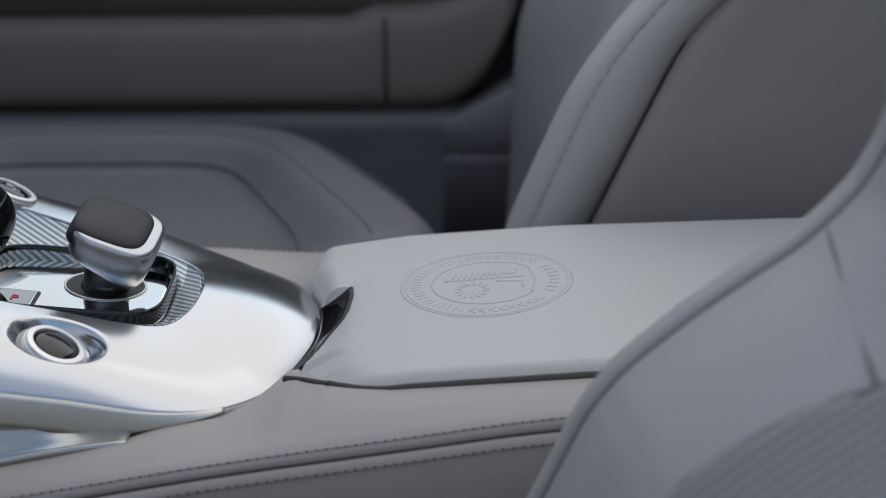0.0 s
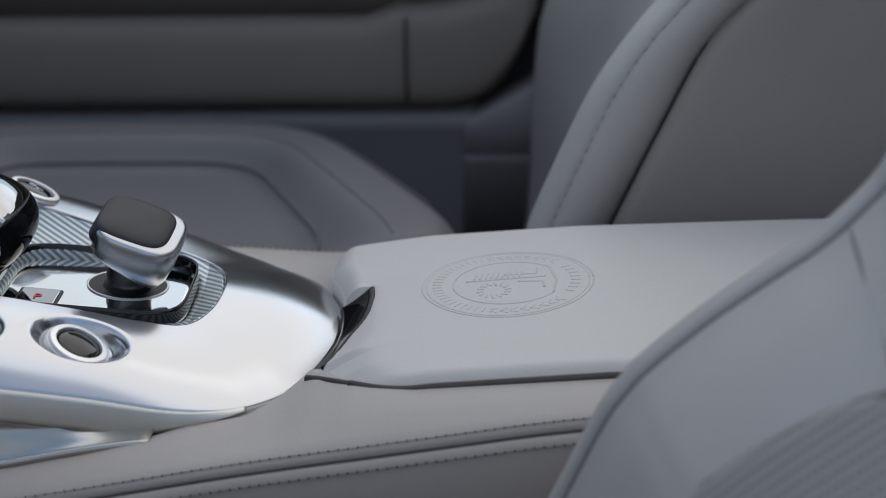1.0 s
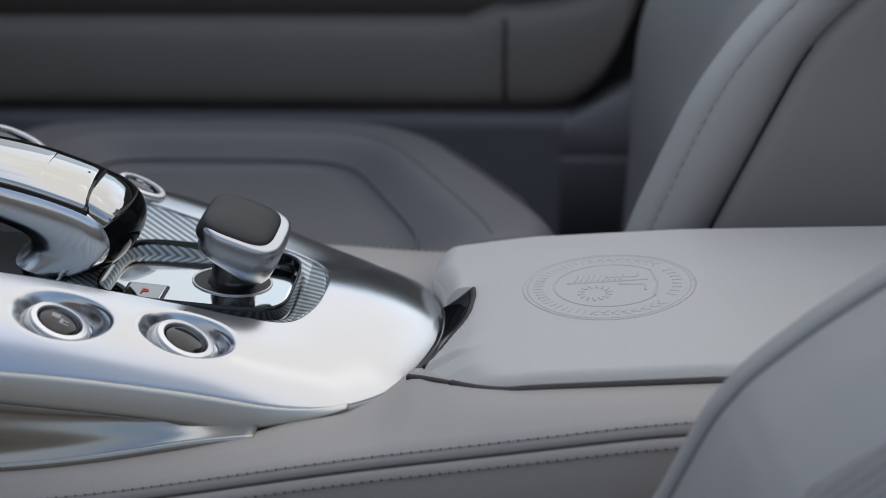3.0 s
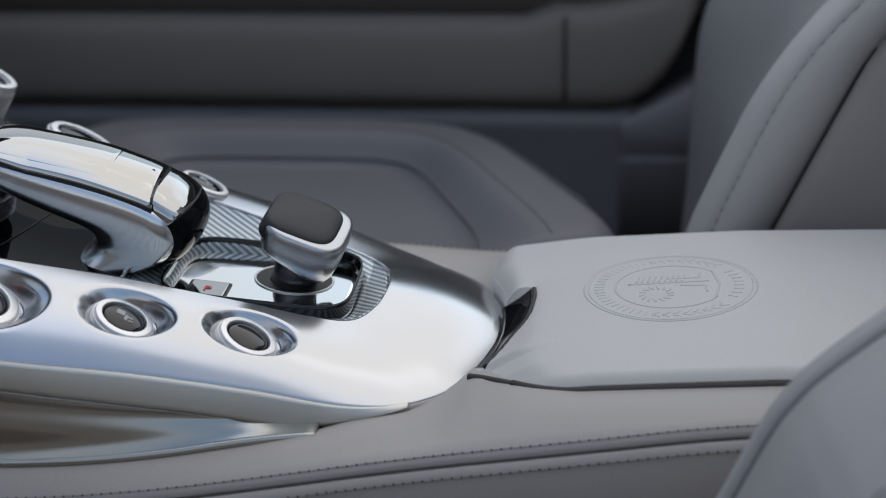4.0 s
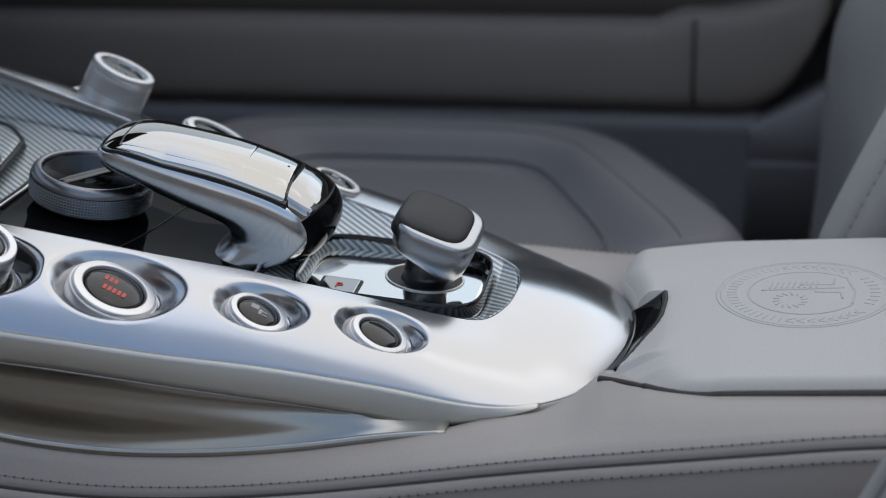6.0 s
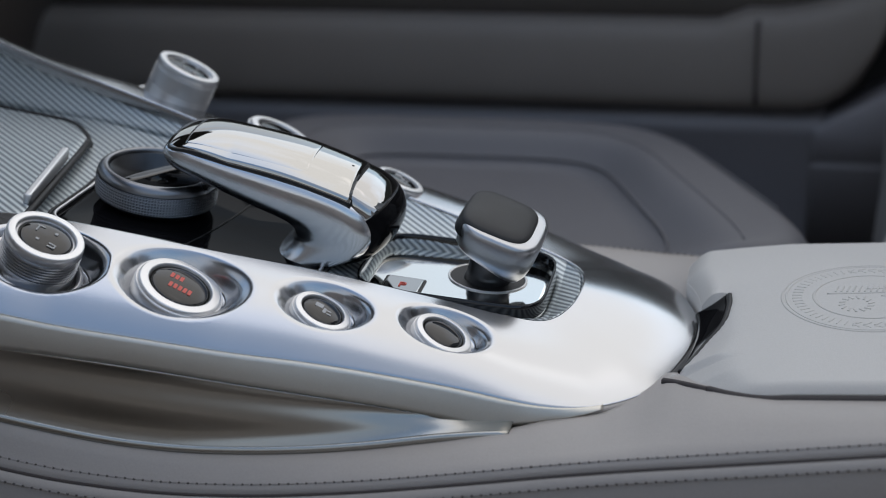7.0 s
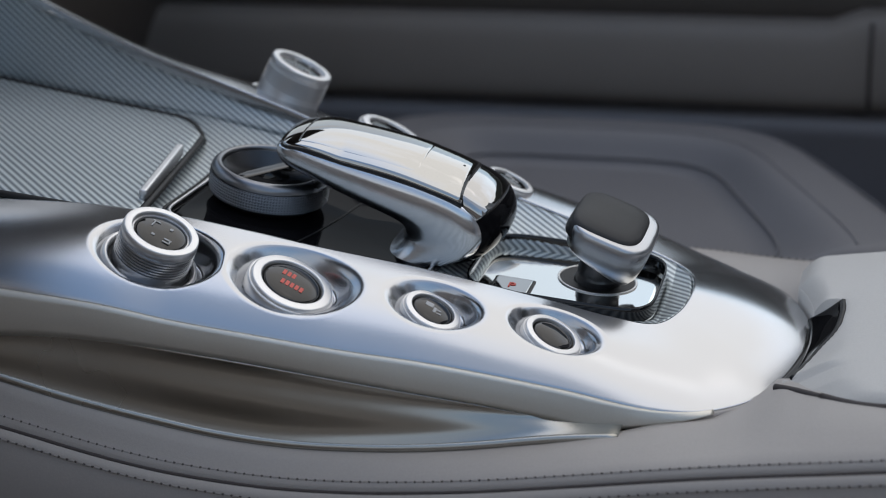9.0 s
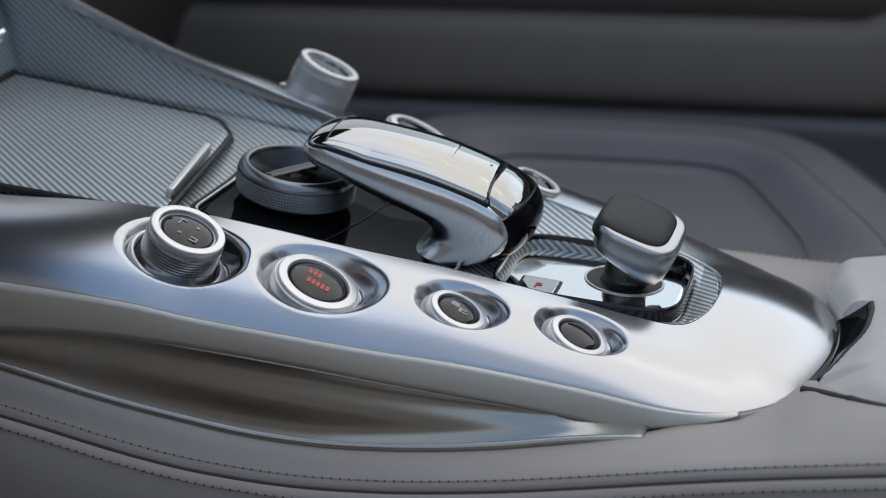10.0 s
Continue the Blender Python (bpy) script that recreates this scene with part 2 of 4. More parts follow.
def rounded_box(M, size, power=5.0, rings=16, seg=40, taper=0.0):
    """A box with soft corners (a superellipsoid), centred in M."""
    sx, sy, sz = (v / 2 for v in size)
    rows = []
    for a in np.linspace(-math.pi / 2, math.pi / 2, rings):
        c, s = math.cos(a), math.sin(a)
        cc, ss = abs(c) ** (2 / power), math.copysign(abs(s) ** (2 / power), s)
        k = 1 + taper * ss
        rows.append([tuple(M @ Vector((sx * cc * k * u, sy * cc * k * v, sz * ss))) for u, v in superellipse(seg, power)])
    return from_grid(rows, close_v=True, cap_u=True)


def slab(M, sx, sy, thick, radius, seg=6):
    """A thin plate with rounded corners and a softened upper rim; M: centre of its top."""
    out = []
    for k, (cx, cy) in enumerate(((1, 1), (-1, 1), (-1, -1), (1, -1))):
        for a in np.linspace(0, math.pi / 2, seg):
            out.append((cx * (sx / 2 - radius), cy * (sy / 2 - radius), a + k * math.pi / 2))
    rows = []
    e = min(thick * 0.4, radius * 0.6)
    for inset, h in ((radius * 0.98, 0), (e, 0), (e * 0.3, -e * 0.3), (0, -e), (0, -thick)):
        rows.append([tuple(M @ Vector((x + (radius - inset) * math.cos(a), y + (radius - inset) * math.sin(a), h))) for x, y, a in out])
    return from_grid(rows, close_v=True, cap_u=True, flip=True)


def block(lo, hi, bevel=0.0):
    bm = bmesh.new()
    bmesh.ops.create_cube(bm, size=1)
    for v in bm.verts:
        v.co = Vector([(a + b) / 2 + c * (b - a) for a, b, c in zip(lo, hi, v.co)])
    if bevel:
        bmesh.ops.bevel(bm, geom=bm.edges[:], offset=bevel, segments=4, affect="EDGES", profile=0.5)
        for f in bm.faces:
            f.smooth = True
    return bm


# ---- ground and shell of the car ----
bm = bmesh.new()
bmesh.ops.create_grid(bm, x_segments=40, y_segments=40, size=400)
ground = tagged(part("ground", bm, PAVING), "pale stone paving under the parked car", "ground", kind="structure")


def ring_height(a):
    """Height of the ring added for dark reflections: tall behind the car and on the passenger's rear side."""
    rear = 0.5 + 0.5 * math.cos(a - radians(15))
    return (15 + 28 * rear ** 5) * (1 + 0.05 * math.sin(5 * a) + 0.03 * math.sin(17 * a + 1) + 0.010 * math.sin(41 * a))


# Unseen ring added round the car to darken low reflections in the metal.
ring_rows = [[(70 * math.cos(a), 70 * math.sin(a), ring_height(a) * h - 0.1) for a in np.linspace(0, 2 * math.pi, 360, endpoint=False)] for h in (0, 0.35, 0.7, 1)]
backdrop = tagged(part("backdrop", from_grid(ring_rows, close_v=True, flip=True), BACKDROP), "unseen dark ring added around the parked car for reflections", "tree line", kind="structure")
floor = tagged(part("floor", block((-1.5, -0.72, 0.20), (0.72, 0.80, 0.24)), CARPET), "dark carpeted cabin floor", "floor", kind="structure")
# Unseen bulkhead, made taller to darken reflections in the button wells.
wall_rear = tagged(part("wall_rear", block((0.70, -0.72, 0.24), (0.76, 0.80, 1.06), 0.01), DOOR_DARK), "unseen dark trimmed bulkhead behind the seats, raised to darken reflections", "bulkhead", kind="structure")
dash_rows = [[(x, y, z) for x, z in ((-0.86, 0.24), (-0.84, 0.55), (-0.79, 0.70), (-0.775, 0.80), (-0.80, 0.90), (-0.84, 0.97), (-0.90, 1.0), (-1.10, 1.01), (-1.35, 0.98))] for y in np.linspace(-0.74, 0.78, 30)]
dash = tagged(part("wall_front", shell(dash_rows, 0.03), DOOR_DARK), "dark leather dashboard closing the front of the cabin", "dashboard", kind="structure")
# Made-up unseen block: shades the front leather and fills the strip's reflection.
knee = tagged(part("wall_knee_added", block((-0.86, -0.70, 0.30), (-0.50, -0.26, 0.98), 0.05), LEATHER_SHELL), "unseen grey block added below the dashboard for shade and reflections", "panel", kind="structure")
# Unseen frame, broadened so the front of the silver rail reflects dark.
frame_rows = []
for q in curve([(-1.30, -0.74, 0.96), (-1.05, -0.71, 1.12), (-0.70, -0.67, 1.26), (-0.68, -0.50, 1.285), (-0.70, -0.2, 1.30), (-0.70, 0.2, 1.30), (-0.68, 0.50, 1.285), (-0.70, 0.67, 1.26), (-1.05, 0.73, 1.12), (-1.30, 0.78, 0.96)], 60):
    frame_rows.append([tuple(q + np.array((-0.03 + (0.135 if abs(q[1]) < 0.60 else 0.135 - 0.085 * min(1.0, (abs(q[1]) - 0.60) / 0.08)) * c, 0.03 * c * (1 if q[1] > 0 else -1) * (abs(q[1]) > 0.55), 0.035 * v))) for c, v in superellipse(16, 3)])
trim_frame = tagged(part("trim_windscreen", from_grid(frame_rows, close_v=True, cap_u=True), DOOR_DARK), "unseen dark windscreen frame above the dashboard, widened to darken reflections", "frame", kind="structure")
# Made-up panel on the driver's side, unseen, for the trim strip to reflect.
side_rows = [[(x, y, z) for y, z in ((-0.70, 0.26), (-0.70, 0.45), (-0.66, 0.58), (-0.655, 0.62), (-0.69, 0.64), (-0.70, 0.70), (-0.70, 0.83), (-0.715, 0.865), (-0.75, 0.87))] for x in np.linspace(-1.3, 0.45, 40)]
side_added = tagged(part("wall_side_added", shell(side_rows, 0.02, flip=True), LEATHER_SHELL), "unseen grey panel added on the driver's side for taupe reflections", "door", kind="structure")

# ---- centre console ----
console = thing("center_console", (-0.2, 0, 0.24), "satin silver and grey leather centre console with carbon inlay", "console")

# stations of the bezel: inner lip x, y, z and outer rim x, y, z, from the front to the nose
STATIONS = np.array([
    (-0.76, -0.148, 0.746, -0.74, -0.216, 0.728),
    (-0.66, -0.134, 0.734, -0.64, -0.205, 0.7145),
    (-0.554, -0.119, 0.7285, -0.535, -0.191, 0.7035),
    (-0.483, -0.109, 0.725, -0.451, -0.180, 0.692),
    (-0.427, -0.102, 0.718, -0.403, -0.172, 0.681),
    (-0.380, -0.095, 0.708, -0.355, -0.164, 0.672),
    (-0.336, -0.089, 0.698, -0.310, -0.157, 0.664),
    (-0.279, -0.081, 0.686, -0.255, -0.147, 0.655),
    (-0.213, -0.069, 0.668, -0.190, -0.135, 0.641),
    (-0.168, -0.061, 0.655, -0.137, -0.124, 0.627),
    (-0.145, -0.051, 0.649, -0.102, -0.107, 0.622),
    (-0.133, -0.030, 0.650, -0.073, -0.072, 0.623),
])
MID = np.array([(-0.129, 0.0, 0.652, -0.056, 0.0, 0.626)])


def far_rise(x):
    """The passenger side of the console climbs higher towards the dashboard."""
    return 0.065 * (max(0.0, -0.3 - x) / 0.33) ** 2


FAR = STATIONS[::-1] * np.array([1, -1, 1, 1, -1, 1])
slim = np.interp(FAR[:, 0], (-0.76, -0.56, -0.47), (0.40, 0.45, 1.0))[:, None]
FAR[:, 3:5] = FAR[:, :2] + (FAR[:, 3:5] - FAR[:, :2]) * slim
FAR[:, 2] += [far_rise(x) for x in FAR[:, 0]]
FAR[:, 5] += [far_rise(x) - np.interp(x, (-0.74, -0.64, -0.535, -0.45), (0.012, 0.0085, 0.0035, 0)) for x in FAR[:, 3]]
U = curve(np.vstack([STATIONS, MID, FAR]), 361)
FINE = curve(np.vstack([STATIONS, MID, FAR]), 1081)
INNER, OUTER = FINE[:, :3], FINE[:, 3:]

# button places: x, y, z of the face, face radius, scoop radius, outward lean
LEAN_N = Vector((0.46, -0.10, 0.882)).normalized()
BUTTONS = [
    (-0.1978, -0.0970, 0.6574, 0.0180, 0.0295, "plain"),
    (-0.2662, -0.1102, 0.6730, 0.0178, 0.0305, "icon"),
    (-0.3470, -0.1230, 0.6893, 0.0256, 0.0410, "words"),
    (-0.4298, -0.1345, 0.7028, 0.0280, 0.0390, "dial"),
]
FAR_BUTTONS = [
    (-0.196, 0.090, 0.664, 0.0165, 0.031, "plain"),
    (-0.265, 0.092, 0.688, 0.0175, 0.033, "icon"),
    (-0.355, 0.112, 0.713, 0.0240, 0.042, "plain"),
    (-0.441, 0.142, 0.7320, 0.0285, 0.046, "dial"),
]


def smoothstep(a, b, x):
    t = np.clip((x - a) / (b - a), 0, 1)
    return t * t * (3 - 2 * t)


def bezel_points():
    nv = 60
    rows = []
    for I, O in zip(INNER, OUTER):
        side = (O - I) / np.linalg.norm(O - I)
        flat = np.array([side[0], side[1], 0])
        flat /= np.linalg.norm(flat)
        fore = 1 - float(smoothstep(-0.19, -0.085, O[0]))
        row = [I - flat * 0.001 + (0, 0, -0.009), I - flat * 0.0012 + (0, 0, -0.004), I - flat * 0.0006 + (0, 0, -0.0012)]
        for v in np.linspace(0, 1, nv):
            bulge = (0.0040 + 0.0045 * fore) * v * (1 - v) * 4 * (0.65 + 0.7 * v)
            row.append(I + (O - I) * v + np.array([0, 0, bulge]))
        row += [O + flat * 0.0002 + (0, 0, -0.0005), O - flat * 0.0002 + (0, 0, -0.0010), O - flat * 0.0030 + (0, 0, -0.0016)]
        rows.append(row)
    P = np.array(rows)
    for x, y, z, r, R, kind in BUTTONS:
        shift = 0.0035 if kind == "dial" else 0.0
        rail_n, lean_n = np.array((0.26, -0.33, 0.91)), np.array(LEAN_N)
        d = P - np.array((x + shift, y + 0.10 * shift, z - 0.29 * shift))
        q = d - (d @ rail_n)[..., None] * rail_n
        rad = np.sqrt(q[..., 0] ** 2 + 2.2 * (q[..., 1] ** 2 + q[..., 2] ** 2))
        sink = np.maximum((d @ lean_n + 0.0030) / (rail_n @ lean_n), 0) * smoothstep(0.0, 0.9, (R - rad) / (R - r * 0.95))
        e = np.clip((R * 1.10 - rad) / (R * 1.10 - r * 0.75), 0, 1)
        bowl = 1.02 * r * (np.sqrt(e * e + 0.060) - math.sqrt(0.060))
        P -= np.maximum(sink, bowl)[..., None] * rail_n
    return P


part("silver_bezel", from_grid(bezel_points()), SILVER, console, "satin silver bezel with scooped button wells")


# carbon deck inside the bezel
def deck_z(x, v):
    """Height of the inlay; v runs from -1 at the driver's lip to 1 at the passenger's."""
    iz = lerp_table(x, STATIONS[:, 0], STATIONS[:, 2])
    drop = lerp_table(x, (-0.76, -0.5, -0.44, -0.25, -0.17, -0.13), (0.012, 0.012, 0.020, 0.020, 0.012, 0.001))
    return iz - 0.004 - drop * (1 - abs(v) ** 3)


def deck_y(x):
    return lerp_table(x, np.append(STATIONS[:, 0], -0.129), np.append(-STATIONS[:, 1], 0.004)) + 0.001


deck_x = np.concatenate([np.linspace(-0.76, -0.285, 60), np.linspace(-0.280, -0.130, 130)])
WELL = (-0.267, -0.149, 0.050)


def well_depth(x, y):
    """The recess round the selector: deep inside a rounded oblong."""
    cx, hx, hy = (WELL[0] + WELL[1]) / 2, (WELL[1] - WELL[0]) / 2, WELL[2]
    d = (abs((x - cx) / hx) ** 5 + abs(y / hy) ** 5) ** 0.2
    return -0.013 * (1 - smoothstep(0.985, 1.03, d))


vs = np.linspace(-1, 1, 161)
deck = [[(x, v * deck_y(x), deck_z(x, v) + well_depth(x, v * deck_y(x))) for v in vs] for x in deck_x]
part("carbon_deck", shell(deck, 0.003, flip=True), CARBON, console, "silver carbon twill inlay")

# carbon wall up to the passenger side lip
wall = []
for x in np.linspace(-0.76, -0.30, 50):
    y0, z0 = deck_y(x), deck_z(x, 1.0)
    top = z0 + far_rise(x) - 0.001
    wall.append([(x, y0 - 0.012 * (1 - s) ** 2 + 0.002 * s, z0 - 0.001 + (top - z0) * s + 0.004 * s) for s in np.linspace(0, 1, 8)])
part("carbon_side_wall", shell(wall, 0.003), CARBON, console, "silver carbon twill side wall")
front = [[(-0.675 - 0.05 * s, v * 0.135, deck_z(-0.675, v) - 0.002 + 0.15 * s) for v in np.linspace(-1, 1, 20)] for s in np.linspace(0, 1, 8)]
part("carbon_front_wall", shell(front, 0.003, flip=False), CARBON, console, "silver carbon twill front wall")

part("chrome_tip", rounded_box(Matrix.Translation((-0.668, 0.075, 0.776)) @ pose(0, 0, 0, 0, -25, 20), (0.030, 0.020, 0.012), 3.0, 12, 28), CHROME, console, "small chrome finger pull on the front wall")

# polished strip under the bezel and the scooped side tray, on both flanks
STRIP_X = (-0.74, -0.64, -0.521, -0.486, -0.453, -0.404, -0.356, -0.292, -0.245, -0.198, -0.169, -0.136, -0.104, -0.08)
STRIP_Y = (-0.216, -0.205, -0.189, -0.185, -0.180, -0.174, -0.167, -0.158, -0.150, -0.141, -0.136, -0.127, -0.1085, -0.086)
STRIP_Z = (0.676, 0.672, 0.670, 0.673, 0.671, 0.664, 0.656, 0.644, 0.636, 0.626, 0.6165, 0.6188, 0.6206, 0.620)
TRAY_X = (-0.74, -0.64, -0.522, -0.488, -0.455, -0.405, -0.356, -0.290, -0.258, -0.196, -0.167)
TRAY_Y = (-0.214, -0.204, -0.192, -0.189, -0.185, -0.180, -0.175, -0.167, -0.163, -0.151, -0.1445)
TRAY_Z = (0.690, 0.677, 0.652, 0.640, 0.631, 0.620, 0.610, 0.609, 0.610, 0.6155, 0.6195)


def smooth_table(xs, ys, x, reach=0.04):
    """A smooth reading of a table: the mean of a short stretch round x."""
    w = np.linspace(-reach, reach, 17)
    return float(np.mean(np.interp(x + w, xs, ys)))


def flank(side):
    us = U[:181] if side < 0 else U[180:][::-1]
    strip = []
    for row in us:
        ox, oy, oz = row[3:]
        if ox > -0.104:
            continue
        rise = oz - lerp_table(ox, STATIONS[:, 3], STATIONS[:, 5]) if side > 0 else 0.0
        reach = float(np.interp(ox, (-0.24, -0.15), (0.04, 0.006)))
        y1, z1 = smooth_table(STRIP_X, STRIP_Y, ox, reach), smooth_table(STRIP_X, STRIP_Z, ox, reach) + rise
        a, b = np.array((ox, -abs(oy) + 0.0003, oz - 0.0008)), np.array((ox, min(y1, -abs(oy) - 0.0025), min(z1, oz - 0.0014)))
        strip.append([a * (1 - s) + b * s + np.array((0, -0.0006 * math.sin(math.pi * s), 0)) for s in np.linspace(0, 1, 7)])
    tray, rim = [], []
    for x in np.linspace(-0.74, -0.152, 94):
        rise = far_rise(x) if side > 0 else 0.0
        a = np.array((x, smooth_table(STRIP_X, STRIP_Y, x) + 0.001, smooth_table(STRIP_X, STRIP_Z, x) - 0.0005 + rise))
        b = np.array((x, smooth_table(TRAY_X, TRAY_Y, x), smooth_table(TRAY_X, TRAY_Z, x) + rise))
        h = a[2] - b[2]
        hollow = float(np.interp(x, (-0.34, -0.20), (0.03, 0.12)))
        tray.append([a * (1 - s) + b * s + np.array((0, max(h, 0) * (hollow * math.sin(math.pi * s) + 0.022 * math.sin(3 * math.pi * s)), 0)) for s in np.linspace(0, 1, 28)])
        rim.append(b + (0, -0.0008, -0.0006))
    f = np.array((1, 1 if side < 0 else -1, 1))
    part("trim_strip", shell(np.array(strip) * f, 0.002, flip=side > 0), TITAN, console, "polished titanium strip below the bezel")
    pocket = part("side_tray", shell(np.array(tray) * f, 0.002, flip=side > 0), BRONZE, console, "scooped polished metal side tray")
    part("tray_rim", tube(np.array(rim) * f, 0.0025, 10, 1.2), BRONZE, pocket)


flank(-1)
flank(1)

# leather shoulders with a double stitched seam
TOP_X = (-0.76, -0.64, -0.522, -0.488, -0.455, -0.405, -0.356, -0.290, -0.258, -0.196, -0.167, -0.136, -0.104, -0.085, -0.067, -0.045, -0.007, 0.102, 0.34, 0.68)
TOP_Y = (-0.216, -0.206, -0.194, -0.191, -0.187, -0.182, -0.177, -0.169, -0.165, -0.153, -0.1455, -0.129, -0.110, -0.093, -0.096, -0.110, -0.1205, -0.122, -0.122, -0.122)
TOP_Z = (0.690, 0.676, 0.650, 0.638, 0.629, 0.618, 0.608, 0.607, 0.608, 0.6135, 0.6175, 0.620, 0.619, 0.6220, 0.6320, 0.6368, 0.6345, 0.641, 0.6465, 0.648)
SEAM_X = (-0.76, -0.64, -0.52, -0.485, -0.434, -0.366, -0.317, -0.252, -0.189, -0.10, -0.025, 0.083, 0.34, 0.68)
SEAM_Y = (-0.222, -0.212, -0.201, -0.199, -0.197, -0.193, -0.191, -0.187, -0.183, -0.177, -0.172, -0.170, -0.168, -0.166)
SEAM_Z = (0.674, 0.656, 0.629, 0.621, 0.607, 0.598, 0.597, 0.601, 0.609, 0.622, 0.630, 0.645, 0.655, 0.655)


def shoulder(side):
    f = np.array((1, 1 if side < 0 else -1, 1))
    rows, upper, lower, seam = [], [], [], []
    for x in np.linspace(-0.75, 0.66, 260):
        rise = far_rise(x) * 0.8 + 0.002 - 0.019 * float(smoothstep(-0.20, -0.04, np.array(x))) if side > 0 else 0.0
        k = float(smoothstep(-0.21, -0.17, np.array(x)))
        t = np.array([x] + [np.interp(x, TOP_X, q) * k + smooth_table(TOP_X, q, x) * (1 - k) for q in (TOP_Y, TOP_Z)]) + (0, 0, rise)
        t = t + (0, -0.0055 * float(smoothstep(-0.08, -0.05, np.array(x))), 0.0055 * float(smoothstep(-0.06, 0.0, np.array(x))))
        e = np.array((x, smooth_table(SEAM_X, SEAM_Y, x), smooth_table(SEAM_X, SEAM_Z, x) + rise))
        g = e + (0, -0.0045, -0.0035)
        k = g + (0, -0.0035, -0.0065)
        flap = float(smoothstep(-0.105, -0.085, np.array(x)))
        prof = [t + (0, 0.006 + 0.026 * flap, -0.012 + 0.0070 * flap), t + (0, 0.001 + 0.004 * flap, -0.003 + 0.0025 * flap), t]
        for s in (0.15, 0.35, 0.6, 0.85):
            prof.append(t * (1 - s) + e * s + np.array((0, 0, 0.004 * math.sin(math.pi * s))))
        prof += [e + (0, -0.001, 0.0003), g + (0, 0.0012, 0.0006), g + (0, 0.0016, -0.0026), g + (0, -0.0014, -0.0012), k, k + (0, -0.004, -0.016), k + (0, -0.006, -0.05), k + (0, 0.004, -0.12), (x, -0.172, 0.24)]
        rows.append(prof)
        upper.append(e + (0, -0.0006, 0.0006))
        lower.append(k + (0, -0.0006, 0.0003))
        seam.append(g)
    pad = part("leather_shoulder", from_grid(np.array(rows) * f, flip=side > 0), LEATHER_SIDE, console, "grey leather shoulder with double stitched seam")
    part("seam_groove", tube((np.array(seam) + (0, 0.0004, -0.0012)) * f, 0.0011, 6), SEAM_DARK, pad)
    for line in (upper, lower):
        line = np.array(line) * f
        lens = np.concatenate([[0], np.cumsum(np.linalg.norm(np.diff(line, axis=0), axis=1))])
        verts, faces, holes, hole_faces = [], [], [], []
        for d in np.arange(0.002, lens[-1] - 0.005, 0.0052):
            c = np.array([np.interp(d + 0.0043, lens, line[:, q]) for q in range(3)])
            n0 = len(holes)
            holes += [tuple(c + 0.00105 * np.array(q)) for q in ((1, 0, 0), (0, 1, 0), (-1, 0, 0), (0, -1, 0), (0, 0, 0.8), (0, 0, -0.8))]
            hole_faces += [(n0 + i, n0 + (i + 1) % 4, n0 + 4) for i in range(4)] + [(n0 + (i + 1) % 4, n0 + i, n0 + 5) for i in range(4)]
            a, b = (np.array([np.interp(q, lens, line[:, c]) for c in range(3)]) for q in (d, d + 0.0034))
            ax = (b - a) / np.linalg.norm(b - a)
            s1 = np.cross(ax, (0, 0, 1.0))
            s1 /= np.linalg.norm(s1)
            s2 = np.cross(s1, ax)
            base = len(verts)
            for q, r in ((0, 0.3), (0.25, 1.0), (0.75, 1.0), (1, 0.3)):
                for an in range(6):
                    verts.append(tuple(a + (b - a) * q + 0.00055 * r * (math.cos(an * math.pi / 3) * s1 + math.sin(an * math.pi / 3) * s2)))
            for i in range(3):
                for j in range(6):
                    faces.append((base + i * 6 + j, base + i * 6 + (j + 1) % 6, base + (i + 1) * 6 + (j + 1) % 6, base + (i + 1) * 6 + j))
        me = bpy.data.meshes.new("stitching")
        me.from_pydata(verts, [], faces)
        tagged(part("stitching", me, THREAD, pad, "row of grey thread stitches"), kind="stuff")
        me = bpy.data.meshes.new("needle_line")
        me.from_pydata(holes, [], hole_faces)
        tagged(part("needle_line", me, SEAM_DARK, pad, "row of dark needle holes"), kind="stuff")


shoulder(-1)
shoulder(1)
roll = [p + np.array((0, -0.0010, -0.0024)) for p in OUTER if p[1] < -0.066 and -0.118 < p[0] < -0.070]
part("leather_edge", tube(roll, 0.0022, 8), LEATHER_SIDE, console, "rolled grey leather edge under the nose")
# dark gasket behind the nose
gask = [p + np.array((0.0040, 0, -0.0025)) for p in OUTER if -0.070 < p[1] < 0.030 and p[0] > -0.09]
part("nose_gasket", tube(gask, 0.0048), BLACK, console, "black rubber gap behind the silver nose")
part("tunnel_core", block((-0.76, -0.10, 0.24), (0.66, 0.10, 0.585)), CARPET, console)

# ---- armrest lid ----
lid = thing("armrest_lid", (0.12, 0, 0.63), "closed padded grey leather armrest lid with embossed round crest", "armrest")


def lid_z(x, y):
    edge = lerp_table(x, (-0.075, -0.06, -0.03, 0.0, 0.1, 0.25, 0.5), (0.6370, 0.6395, 0.6432, 0.6470, 0.6535, 0.6575, 0.6580))
    return edge + 0.0035 - (0.0035 if y < 0 else 0.0070) * abs(y / 0.125) ** 2.2


